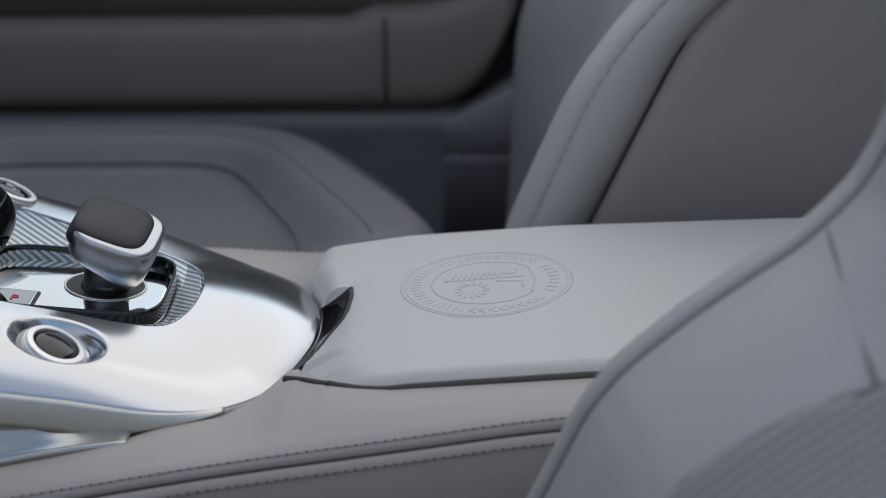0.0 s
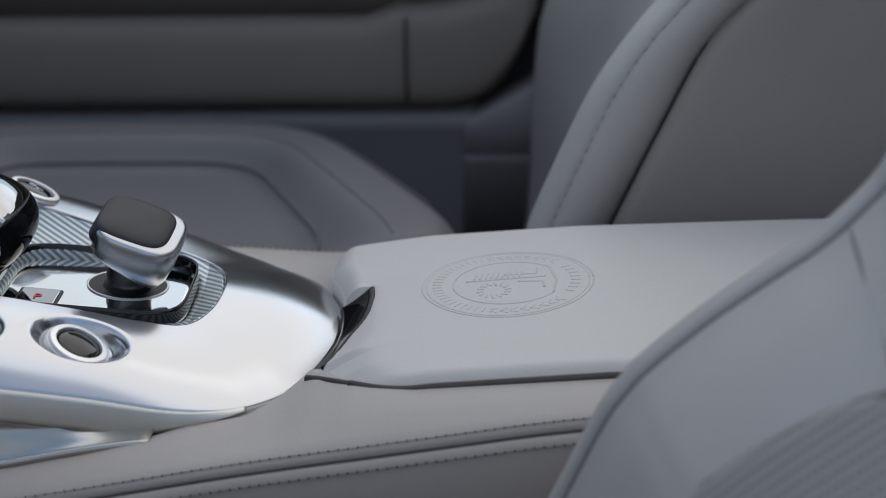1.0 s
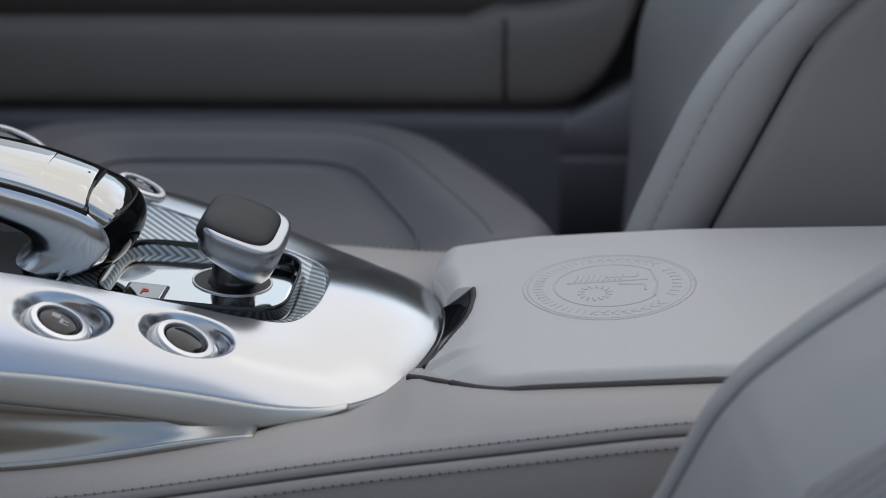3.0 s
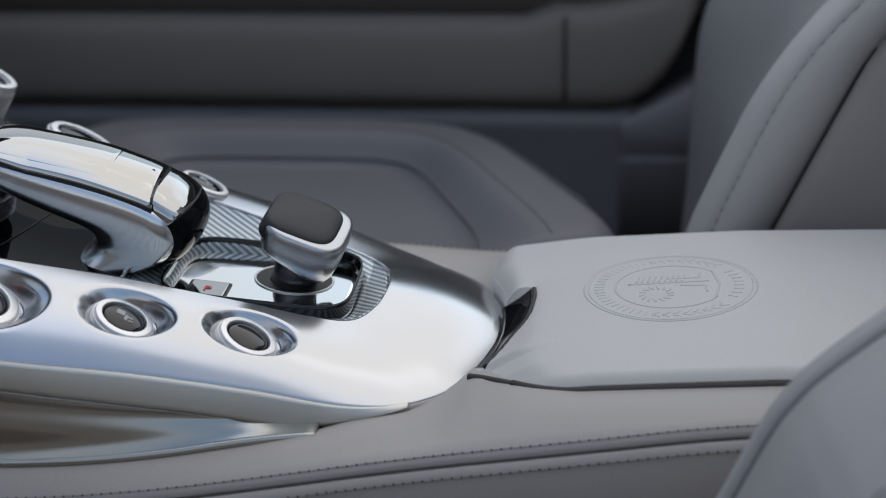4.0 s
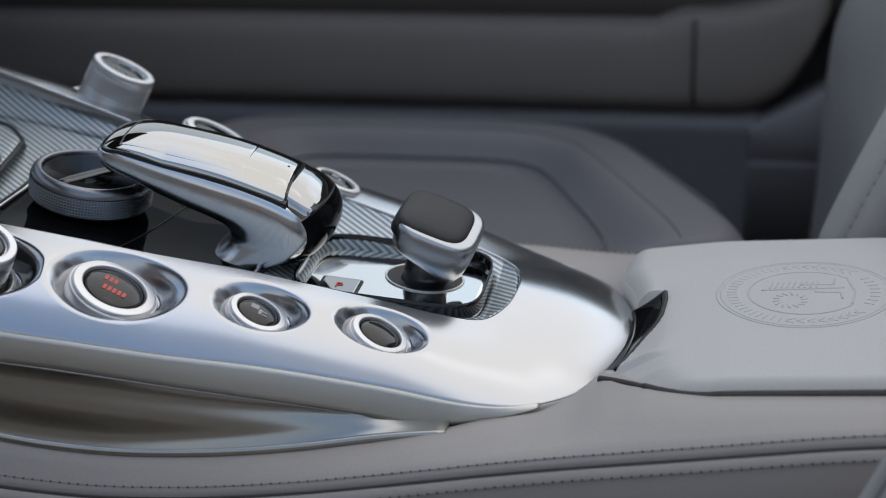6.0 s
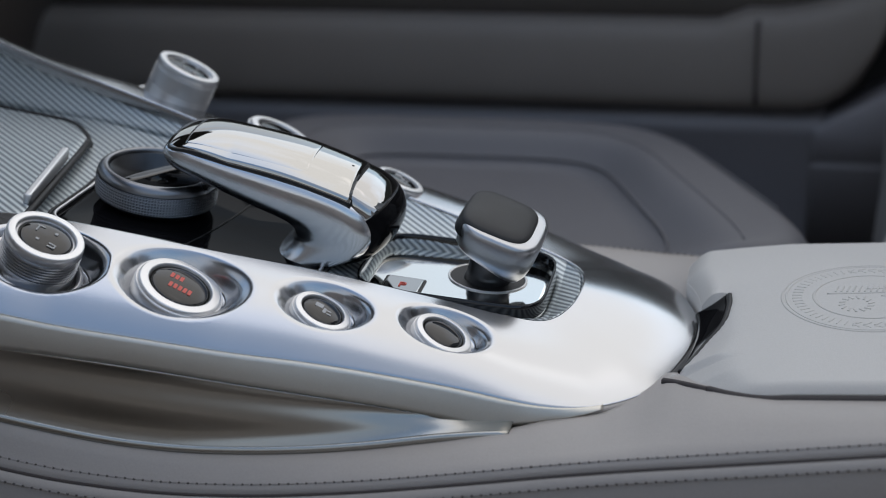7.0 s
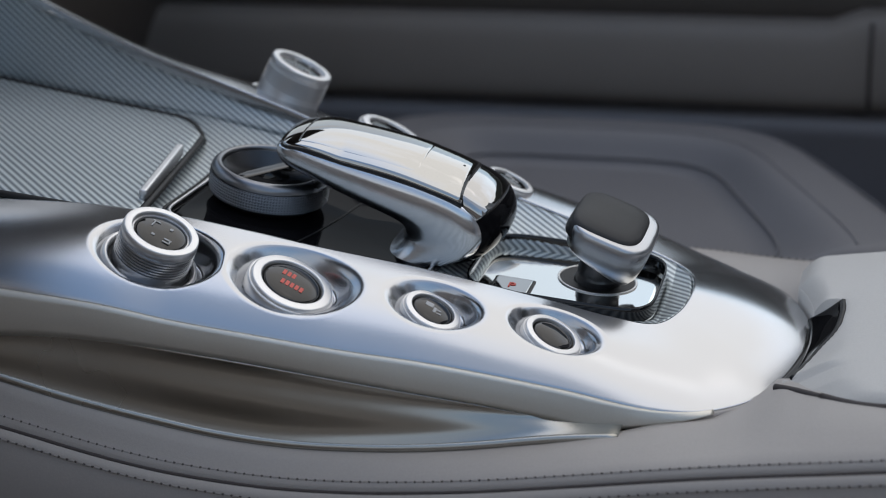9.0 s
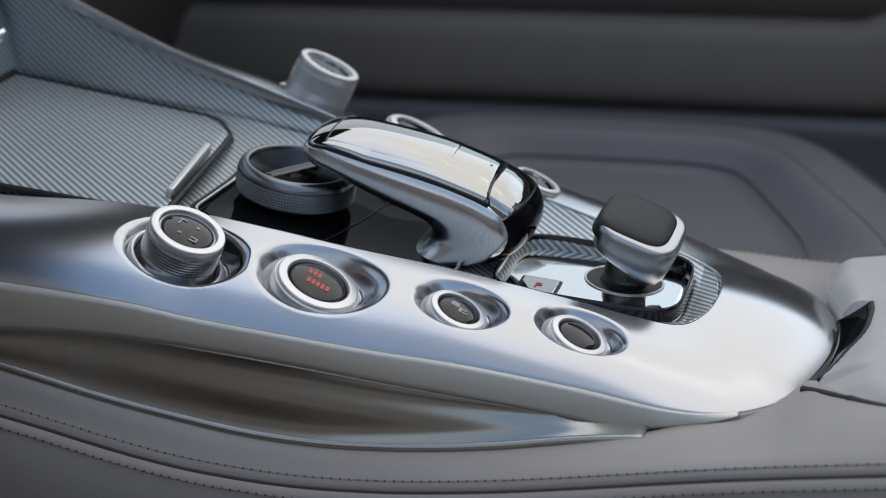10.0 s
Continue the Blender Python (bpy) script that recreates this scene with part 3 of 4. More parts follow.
# the latch: y, and x and z of its lower edge at the nose and its upper edge in the lid, from the passenger's end
LATCH = curve([
    (0.0190, -0.0575, 0.629, -0.0386, 0.6435),
    (0.0040, -0.0558, 0.629, -0.0378, 0.6432),
    (-0.0180, -0.0555, 0.629, -0.0395, 0.6425),
    (-0.0300, -0.0563, 0.629, -0.0432, 0.6395),
    (-0.0420, -0.0575, 0.629, -0.0497, 0.6355),
    (-0.0540, -0.0595, 0.629, -0.0555, 0.6320),
    (-0.0720, -0.0640, 0.629, -0.0632, 0.6296),
], 60)


def latch_cut(x, y, z):
    """The lid is hollowed under the latch."""
    if not -0.074 < y < 0.0195:
        return z
    lo_x, lo_z, up_x, up_z = (float(np.interp(-y, -LATCH[:, 0], LATCH[:, c])) for c in (1, 2, 3, 4))
    k = min(1.0, max(0.0, (up_x + 0.0012 - x) / 0.0022))
    floor_z = lo_z + (up_z - lo_z) * (x - lo_x) / max(up_x - lo_x, 1e-4) - 0.0035
    return z + k * (min(z, floor_z) - z)


FRONT_Y, FRONT_X, FRONT_Z = np.append(-LATCH[:, 0], (0.078, 0.095, 0.118)), np.append(LATCH[:, 3], (-0.0640, -0.0650, -0.0640)), np.append(LATCH[:, 4], (0.6255, 0.6235, 0.6160))


def front_slope(x, y, z):
    """The leather rolls down to the latch and to the driver's front corner."""
    k = min(1.0, max(0.0, (0.030 - y) / 0.012))
    fx, fz = float(np.interp(-y, FRONT_Y, FRONT_X)), float(np.interp(-y, FRONT_Y, FRONT_Z))
    roll = fz + 0.0012 + 0.62 * max(0.0, x - fx)
    soft = 0.5 * (z + roll - math.sqrt((z - roll) ** 2 + 0.003 ** 2))
    return z + (soft - z) * k


def lid_points(x0, x1, hw):
    rows = []
    xs = np.concatenate([[0, 0], np.linspace(0, 1, 190) ** 1.4, [1]]) * (x1 - x0) + x0
    for i, x in enumerate(xs):
        corner = max(0.0, (x0 + 0.05 - x) / 0.05)
        w, w_far = hw * (1 - 0.23 * corner ** 1.9), hw * (1 - 0.05 * corner ** 2)
        top = []
        ys = np.sin(np.linspace(-1, 1, 300) * math.pi / 2 * 0.95) / math.sin(math.pi / 2 * 0.95)
        for v in ys:
            y = v * (w if v < 0 else w_far)
            rim = 0.0045 * max(0, (abs(v) - 0.93) / 0.07) ** 2.2
            front_rim = 0.010 * max(0, (x0 + 0.012 - x) / 0.012) ** 2
            xx = x + (-0.0545 - 0.0135 * min(1.0, (y / 0.07) ** 2) - x0) * max(0.0, 1 - (x - x0) / 0.06) ** 2
            top.append((xx, y, latch_cut(xx, y, front_slope(xx, y, lid_z(xx, y) - rim - front_rim * (y > 0.02))) - (0.02 if i in (0, len(xs) - 1) else 0)))
        near = [(top[0][0], top[0][1] + dy, top[0][2] - dz) for dy, dz in ((0.010, 0.026), (0.0060, 0.0095), (0.0028, 0.0058), (0.0006, 0.0027))]
        far = [(top[-1][0], top[-1][1] - dy, top[-1][2] - dz) for dy, dz in ((0.0006, 0.0027), (0.0028, 0.0058), (0.0060, 0.0095), (0.010, 0.026))]
        rows.append(near + top + far)
    return rows


part("pad", from_grid(lid_points(-0.058, 0.62, 0.1215), flip=True), LEATHER, lid)

# Dark bead along the lid edge, painted in for its shaded underside.
for side in (-1, 1):
    shade_bead = []
    for x in np.linspace(-0.040 if side < 0 else -0.054, 0.60, 120):
        w = 0.1215 * (1 - (0.23 if side < 0 else 0.05) * max(0.0, (-0.008 - x) / 0.05) ** 1.9) + 0.0002
        shade_bead.append((x - 0.010 * max(0.0, 1 - (x + 0.058) / 0.06) ** 2, side * w, lid_z(x, side * w) - 0.0080 + 0.0015 * max(0.0, (0.0 - x) / 0.04) - 0.004 * max(0.0, (-0.040 - x) / 0.014)))
    part("shade_bead", tube(shade_bead, 0.0028, 8), SEAM_DARK, lid, "dark bead under the lid edge, in place of shade")

part("shade_bead", tube(curve([(-0.0715, -0.0845, 0.6285), (-0.0640, -0.0900, 0.6303), (-0.0560, -0.0985, 0.6330), (-0.0450, -0.1093, 0.6360)], 24), 0.0024, 8), SEAM_DARK, lid)

# embossed crest: fine ridges on the pad
CREST = np.array((0.047, 0.0035))


def on_lid(x, y, rad):
    """A bead of that radius, sunk so far that a low ridge shows."""
    return (x, y, lid_z(x, y) - 0.55 * rad)


def ring_on_lid(r, rad, a0=0.0, a1=360.0, n=90):
    rad *= 1.6
    return tube([on_lid(CREST[0] + r * math.cos(radians(a)), CREST[1] + r * 1.04 * math.sin(radians(a)), rad) for a in np.linspace(a0, a1, n)], rad, 6)


def line_on_lid(pts, rad=0.0006):
    rad *= 1.6
    dense = []
    for (ax, ay), (bx, by) in zip(pts[:-1], pts[1:]):
        for s in np.linspace(0, 1, 8, endpoint=False):
            dense.append(on_lid(CREST[0] + ax + (bx - ax) * s, CREST[1] + ay + (by - ay) * s, rad))
    dense.append(on_lid(CREST[0] + pts[-1][0], CREST[1] + pts[-1][1], rad))
    return tube(dense, rad, 6)


crest = part("crest_ring", ring_on_lid(0.053, 0.0007), LEATHER, lid, "embossed round crest in grey leather")
part("crest_ring", ring_on_lid(0.0505, 0.0005), LEATHER, crest)
part("crest_inner_arc", ring_on_lid(0.034, 0.0008, 38, 322), LEATHER, crest)
part("crest_chord", line_on_lid([(0.0268, 0.0215), (0.030, 0.0), (0.0268, -0.0215)], 0.0008), LEATHER, crest)
for k in range(26):
    a = radians(105 + k * 6.0)
    c, s = math.cos(a), math.sin(a)
    part("crest_tick", line_on_lid([(0.041 * c, 0.042 * s), (0.047 * c, 0.0485 * s)], 0.00045), LEATHER, crest)
for k in range(8):
    for sgn in (1, -1):
        a, e = radians(sgn * (44 + k * 8.0)), radians(sgn * (50 + k * 8.0))
        part("crest_leaf", line_on_lid([(0.0400 * math.cos(a), 0.0415 * math.sin(a)), (0.0425 * math.cos((a + e) / 2), 0.0440 * math.sin((a + e) / 2)), (0.0435 * math.cos(e), 0.0450 * math.sin(e))], 0.00055), LEATHER, crest)
        part("crest_leaf", line_on_lid([(0.0475 * math.cos(a), 0.0490 * math.sin(a)), (0.0455 * math.cos((a + e) / 2), 0.0470 * math.sin((a + e) / 2)), (0.0450 * math.cos(e), 0.0465 * math.sin(e))], 0.00055), LEATHER, crest)
for k in range(8):
    a = radians(-28 + k * 8)
    part("crest_mark", line_on_lid([(0.039 * math.cos(a), 0.041 * math.sin(a)), (0.045 * math.cos(a), 0.047 * math.sin(a))], 0.0007), LEATHER, crest)
for k in range(9):
    x = -0.021 + k * 0.0035
    part("crest_bar", line_on_lid([(x, 0.007), (x + 0.002, 0.017)], 0.0006), LEATHER, crest)
part("crest_bar", line_on_lid([(-0.026, 0.004), (0.0, 0.005), (0.024, 0.006)], 0.0008), LEATHER, crest)
part("crest_bar", line_on_lid([(0.006, 0.0), (0.022, -0.002), (0.022, -0.012)], 0.0008), LEATHER, crest)
part("crest_bar", line_on_lid([(-0.002, 0.012), (0.018, 0.012), (0.019, 0.022)], 0.0007), LEATHER, crest)
for k in range(14):
    a = k * 2 * math.pi / 14
    cx, cy = -0.009 + 0.007 * math.cos(a), -0.013 + 0.008 * math.sin(a)
    part("crest_petal", line_on_lid([(cx, cy), (cx + 0.004 * math.cos(a + 0.5), cy + 0.005 * math.sin(a + 0.5))], 0.0007), LEATHER, crest)

latch = [[(lx + (ux - lx) * q, y, lz + (uz - lz) * q - 0.0008 * math.sin(math.pi * q)) for q in np.linspace(0, 1, 12)] for y, lx, lz, ux, uz in LATCH]
part("latch", shell(latch, 0.0012, flip=True), DARK_GLASS, lid, "glossy black latch lever")
part("latch_edge", tube([(r[-1][0] - 0.0010, r[-1][1], r[-1][2] - 0.0001) for r in latch[3:34]], 0.0005, 8), SILVER_RING, lid, "thin bright edge of the latch")
part("latch_gap", tube([(r[-1][0] + 0.0004, r[-1][1], r[-1][2] - 0.0002) for r in latch], 0.0017, 8), BLACK, lid)

# ---- buttons and dials on the bezel ----
def marks(parent, at, normal, kind):
    M = Matrix.Translation(at) @ axes_from(normal)
    if kind == "words":
        for n, (cx, cy, w) in enumerate(((-0.004, 0.0045, 0.009), (0.001, -0.0045, 0.015))):
            count = 3 if n == 0 else 5
            for k in range(count):
                q = cx - w / 2 + (k + 0.5) * w / count
                part("red_bar", slab(M @ Matrix.Translation((q, cy, 0.0)), w / count * 0.72, 0.0048, 0.0003, 0.0004, 3), RED, parent)
    elif kind == "icon":
        for cx, cy, w, h in ((-0.003, 0.002, 0.005, 0.004), (0.003, 0.0, 0.004, 0.0012), (0.004, -0.003, 0.003, 0.0012), (0.001, -0.001, 0.002, 0.005)):
            part("mark", slab(M @ Matrix.Translation((cx, cy, 0.0)), w, h, 0.0003, 0.0003, 3), PRINT, parent)
    elif kind == "dial":
        for cx, cy, w, h in ((-0.006, 0.007, 0.005, 0.001), (-0.007, 0.004, 0.001, 0.006), (0.004, 0.006, 0.002, 0.0022), (-0.003, -0.006, 0.0022, 0.0018), (0.006, -0.005, 0.0045, 0.0012), (0.006, -0.008, 0.0045, 0.0012), (0.008, -0.0065, 0.001, 0.004)):
            part("mark", slab(M @ Matrix.Translation((cx, cy, 0.0)), w, h, 0.0003, 0.0003, 3), PRINT, parent)


def push_button(x, y, z, r, normal, kind, label):
    n = Vector(normal)
    b = thing("push_button", (x, y, z), label, "button", "console buttons")
    at = Vector((x, y, z)) - n * 0.002
    k = r / 0.0155
    part("bezel_ring", lathe([(r * 1.05, -0.022), (r * 1.048, -0.0022), (r * 1.04, -0.0012), (r * 1.025, -0.0006), (r * 1.005, -0.0005), (r * 0.995, -0.0013), (r * 0.985, -0.0004), (r * 0.975, 0.0006), (r * 0.96, 0.0012), (r * 0.94, 0.0015), (r * 0.93, 0.00153), (r * 0.79, 0.0019), (r * 0.775, 0.0019), (r * 0.755, 0.0017), (r * 0.735, 0.0010), (r * 0.728, -0.004)], at, normal), SILVER_RING, b, "satin silver ring")
    part("inner_ring", lathe([(r * 0.725, -0.004), (r * 0.723, -0.0002), (r * 0.71, 0.0002), (r * 0.70, -0.0004), (r * 0.695, -0.004)], at, normal), BLACK, b)
    face = part("face", lathe([(r * 0.68, -0.004), (r * 0.675, 0.0004), (r * 0.64, 0.0009), (r * 0.56, 0.0014), (r * 0.45, 0.0018), (r * 0.3, 0.0021), (r * 0.15, 0.0023), (0.0004, 0.0023)], at, normal), BLACK_GLOSS, b, "black glass face")
    marks(face, at + n * 0.0024, normal, kind)
    return b


def dial_knob(x, y, z, r, normal, label, sink=0.0):
    n = Vector(normal)
    d = thing("dial_knob", (x, y, z), label, "knob", "console dials")
    at = Vector((x, y, z)) - n * 0.003
    low = at - n * sink
    part("base_ring", lathe([(r * 1.03, -0.024), (r * 1.04, -0.002), (r * 1.02, 0.001), (r * 0.97, 0.002), (r * 0.92, 0.001), (r * 0.90, -0.003), (r * 0.90, -0.008)], low, normal, 64), SILVER_RING, d, "satin silver base ring")
    part("shadow_gap", lathe([(r * 0.90, -0.006), (r * 0.89, -0.002), (r * 0.75, -0.002), (0.001, -0.002)], low, normal, 48), BLACK, d)
    prof = [(r * 0.82, -0.002 - sink)]
    for k in range(7):
        h = 0.0042 + k * 0.0019
        prof += [(r * 0.82, h), (r * 0.82, h + 0.0010), (r * 0.78, h + 0.0013), (r * 0.78, h + 0.0016), (r * 0.82, h + 0.0019)]
    prof += [(r * 0.81, 0.0165), (r * 0.79, 0.0195), (r * 0.76, 0.021)]
    grip = lathe(prof, at, normal, 128)
    grip.polygons.foreach_set("use_smooth", [False] * len(grip.polygons))
    # The far dial gets a lighter silver, to hold the sky it reflects.
    part("grip", grip, SILVER_RING if sink else GUNMETAL, d, "ribbed metal grip")
    part("top_ring", lathe([(r * 0.81, 0.0180), (r * 0.812, 0.0215), (r * 0.81, 0.0222), (r * 0.80, 0.0230), (r * 0.79, 0.0233), (r * 0.78, 0.0234), (r * 0.65, 0.0236), (r * 0.64, 0.0235), (r * 0.625, 0.0231), (r * 0.615, 0.0222), (r * 0.605, 0.019)], at, normal, 64), SILVER_RING, d, "satin silver top ring")
    face = part("face", lathe([(r * 0.60, 0.018), (r * 0.598, 0.0208), (r * 0.50, 0.0218), (r * 0.3, 0.0224), (0.0004, 0.0227)], at, normal, 48), BLACK_GLOSS, d, "black glass display face")
    marks(face, at + n * 0.0229, normal, "dial")
    return d


for x, y, z, r, R, kind in BUTTONS + FAR_BUTTONS:
    for n in [(LEAN_N.x, LEAN_N.y if y < 0 else -LEAN_N.y, LEAN_N.z)]:
        if kind == "dial":
            dial_knob(x, y, z, r, n, "raised ribbed silver dial with dark display top on the console", 0.010 if y > 0 else 0.0)
        else:
            push_button(x, y, z, r, n, kind, {"plain": "small round silver button with plain black glass face", "icon": "small round silver button with grey symbol on black", "words": "large round silver button with red lettering on black"}[kind])

# ---- storage lid in front of the deck ----
slope = -0.13
box_lid = thing("storage_lid", (-0.56, 0, 0.715), "closed carbon twill storage compartment lid with chrome pull", "lid")
rows = []
for x in np.linspace(-0.668, -0.476, 60):
    row = []
    for v in np.linspace(-1, 1, 50):
        w_far = 0.088 + 0.10 * (-0.48 - x)
        cut = max(0.0, (x + 0.506) / 0.030) ** 2.2 * 0.028
        y = -0.104 + (v + 1) / 2 * (w_far - cut + 0.104)
        rim = 0.003 * (max(0, abs(v) - 0.96) / 0.04) ** 2 + 0.003 * max(0, (x + 0.481) / 0.005) ** 2
        row.append((x + (0.008 - 0.156 * y) * (x + 0.668) / 0.192, y, 0.7185 + slope * (x + 0.48) * 0.95 + 0.05 * max(0, y - 0.04) ** 1.0 * 0.9 - rim))
    rows.append(row)
panel = part("panel", shell(rows, 0.006), CARBON, box_lid)
border = [r[0] for r in rows[::-1]] + rows[0][1:-1] + [r[-1] for r in rows] + rows[-1][-2:0:-1] + [rows[-1][0]]
# Raised black bead that draws the dark gap round the lid.
part("gap_bead", tube([(x, y, z + 0.0014) for x, y, z in border], 0.0024, 8), BLACK, box_lid, "dark gap round the lid")
pull = slab(Matrix.Translation((-0.4655, -0.034, 0.7262)) @ pose(0, 0, 0, 2.0, 8, 8.6), 0.0052, 0.090, 0.007, 0.002, 4)
part("pull", pull, SILVER_RING, box_lid, "satin chrome pull bar")

# ---- rotary controller and its base plate ----
plate = thing("control_plate", (-0.37, 0, 0.69), "glossy black plate with chrome edge under the rotary controller", "plate")
PLATE_C, PLATE_HX, PLATE_HY = -0.370, 0.083, 0.072


def plate_point(k, u, v, up=0.0):
    """A place on the control plate: k from its middle to its rim, (u, v) on a rounded oblong."""
    x, y = PLATE_C + k * u * PLATE_HX, k * v * PLATE_HY
    return (x, y, deck_z(x, 0) + 0.005 + 0.004 * (y / PLATE_HY) ** 2 + up)


oblong = superellipse(96, 9)
rows = [[plate_point(k, u, v) for u, v in oblong] for k in np.linspace(0.02, 1.0, 14)]
part("gloss_panel", from_grid(rows + [[(x, y, z - 0.006) for x, y, z in rows[-1]]], close_v=True, cap_u=True), PLATE_BLACK, plate)
edge_line = [plate_point(1.0, u, v, 0.0002) for u, v in oblong]
part("chrome_edge", tube(edge_line + edge_line[:1], 0.0012, 8), SILVER_RING, plate, "thin satin chrome edge")
edge_line = [plate_point(1.035, u, v, -0.0005) for u, v in oblong]
part("edge_gap", tube(edge_line + edge_line[:1], 0.0012, 8), BLACK, plate)
part("panel_joint", tube([plate_point(1.0, 0.12 + 0.12 * v, v, 0.0002) for v in np.linspace(-0.97, 0.97, 20)], 0.0005, 6), BLACK, plate)

DIAL_N = Vector((0.20, -0.02, 0.98)).normalized()
dial = thing("rotary_controller", (-0.402, 0, 0.70), "large knurled black rotary controller on glossy plate", "controller")
d0 = Vector((-0.4035, 0.0, 0.7220)) - DIAL_N * 0.027
part("skirt", lathe([(0.029, -0.002), (0.032, 0.002), (0.0380, 0.005), (0.0388, 0.0065)], d0, DIAL_N, 64), SATIN_BLACK, dial)
rim_rows = []
MR = Matrix.Translation(d0) @ axes_from(DIAL_N)
for k, h in enumerate(np.linspace(0.0062, 0.0185, 27)):
    rr = 0.0390 + 0.0003 * math.sin(math.pi * (h - 0.006) / 0.0125)
    rim_rows.append([tuple(MR @ Vector((rr * (1 + 0.009 * (a % 2) * (k % 2) - 0.008 * (k % 4 == 0)) * math.cos(a * 2 * math.pi / 260), rr * (1 + 0.009 * (a % 2) * (k % 2) - 0.008 * (k % 4 == 0)) * math.sin(a * 2 * math.pi / 260), h))) for a in range(260)])
part("knurled_rim", from_grid(rim_rows, close_v=True, cap_u=True, smooth=False), DIAL_METAL, dial, "knurled dark metal rim")
part("bevel_ring", lathe([(0.0388, 0.0183), (0.0390, 0.0195), (0.0380, 0.0222), (0.0360, 0.0242), (0.0335, 0.0250), (0.0322, 0.0245), (0.0315, 0.0225), (0.0312, 0.019)], d0, DIAL_N, 96), DIAL_METAL, dial, "dark metal bevel")
part("top_dish", lathe([(0.0315, 0.0215), (0.029, 0.0205), (0.015, 0.0185), (0.0005, 0.018)], d0, DIAL_N, 64), BLACK_GLOSS, dial, "glossy black dish")
MB = Matrix.Translation(d0 + DIAL_N * 0.0205) @ axes_from(DIAL_N) @ pose(0, 0, 0, 0, 0, 64)
part("cross_bar", rounded_box(MB, (0.060, 0.010, 0.004), 3.5, 10, 28), BLACK_GLOSS, dial, "glossy black bar across the dish")

# ---- palm rest with touchpad ----
palm = thing("palm_rest", (-0.30, 0, 0.67), "arched satin metal palm rest with mirror black touchpad", "controller")
PALM_X = (-0.391, -0.388, -0.383, -0.375, -0.350, -0.300, -0.270, -0.254)
PALM_W = (0.0295, 0.0315, 0.0330, 0.0345, 0.0360, 0.0370, 0.0360, 0.0335)
PALM_TOP_X = (-0.391, -0.387, -0.378, -0.362, -0.340, -0.310, -0.285, -0.268, -0.254)
PALM_TOP_Z = (0.7400, 0.7440, 0.7465, 0.7472, 0.7440, 0.7372, 0.7288, 0.7215, 0.712)
PALM_CROWN = curve(list(zip(PALM_TOP_X, PALM_TOP_Z)), 120)
PALM_SIDE = curve(list(zip(PALM_X, PALM_W)), 120)


# sections of the hook: outer x, z, inner x, z, half width
ARCH = [
    (-0.3905, 0.7400, -0.3905, 0.7370, 0.0230), (-0.3870, 0.7440, -0.3890, 0.7325, 0.0295), (-0.3770, 0.7448, -0.3835, 0.7258, 0.0340),
    (-0.3620, 0.7412, -0.3665, 0.7185, 0.0365), (-0.3450, 0.7372, -0.3495, 0.7105, 0.0380), (-0.3270, 0.7330, -0.3330, 0.7030, 0.0390),
    (-0.3090, 0.7284, -0.3210, 0.6978, 0.0395), (-0.2900, 0.7228, -0.3140, 0.6940, 0.0395), (-0.2710, 0.7150, -0.3110, 0.6908, 0.0390),
    (-0.2580, 0.7062, -0.3105, 0.6884, 0.0385), (-0.2520, 0.6970, -0.3108, 0.6862, 0.0380), (-0.2520, 0.6865, -0.3125, 0.6836, 0.0375),
    (-0.2615, 0.6760, -0.3155, 0.6802, 0.0385), (-0.2790, 0.6690, -0.3190, 0.6770, 0.0392), (-0.3010, 0.6655, -0.3250, 0.6735, 0.0396),
    (-0.3210, 0.6615, -0.3330, 0.6690, 0.0398),
]
rows = []
for ox, oz, ix, iz, w in curve(ARCH, 130):
    rows.append([((ox + ix) / 2 + (ox - ix) / 2 * v, w * u * (1 - 0.08 * max(0, -v)), (oz + iz) / 2 + (oz - iz) / 2 * v) for u, v in superellipse(36, 4.6)[:19] + superellipse(36, 3.0)[19:]])
part("body", from_grid(rows, close_v=True, cap_u=True, flip=True), PALM_METAL, palm, "satin gunmetal arched body")
# the tail wraps round the rear of the hook: outer x, z, inner x, z, half width
TAIL = [
    (-0.2672, 0.7222, -0.2740, 0.6980, 0.0330), (-0.2590, 0.7178, -0.2710, 0.6970, 0.0338), (-0.2510, 0.7115, -0.2690, 0.6955, 0.0340),
    (-0.2455, 0.7035, -0.2675, 0.6935, 0.0338), (-0.2435, 0.6945, -0.2670, 0.6910, 0.0334), (-0.2455, 0.6855, -0.2675, 0.6885, 0.0328),
    (-0.2520, 0.6765, -0.2700, 0.6865, 0.0320), (-0.2620, 0.6690, -0.2740, 0.6850, 0.0310), (-0.2760, 0.6640, -0.2800, 0.6840, 0.0290),
]
rows = []
for ox, oz, ix, iz, w in curve(TAIL, 60):
    rows.append([((ox + ix) / 2 + (ox - ix) / 2 * v, w * u, (oz + iz) / 2 + (oz - iz) / 2 * v) for u, v in superellipse(72, 2.3)])
part("end_cap", from_grid(rows[18:], close_v=True, cap_u=True), DARK_GLASS, palm, "glossy black end cap")
# Upper cap given a brighter mirror in place of its white reflection.
part("end_cap_top", from_grid(rows[:19], close_v=True, cap_u=True), TAIL_MIRROR, palm, "upper part of the end cap, brightened for its reflection")


def palm_top(x, v, up):
    zt = np.interp(x, PALM_CROWN[:, 0], PALM_CROWN[:, 1])
    w = np.interp(x, PALM_SIDE[:, 0], PALM_SIDE[:, 1])
    return (x, v * w * 0.90, zt + up - float(np.interp(x, (-0.388, -0.375, -0.345, -0.27), (0.0030, 0.0048, 0.0100, 0.0100))) * abs(v) ** 2.4 - 0.0006)


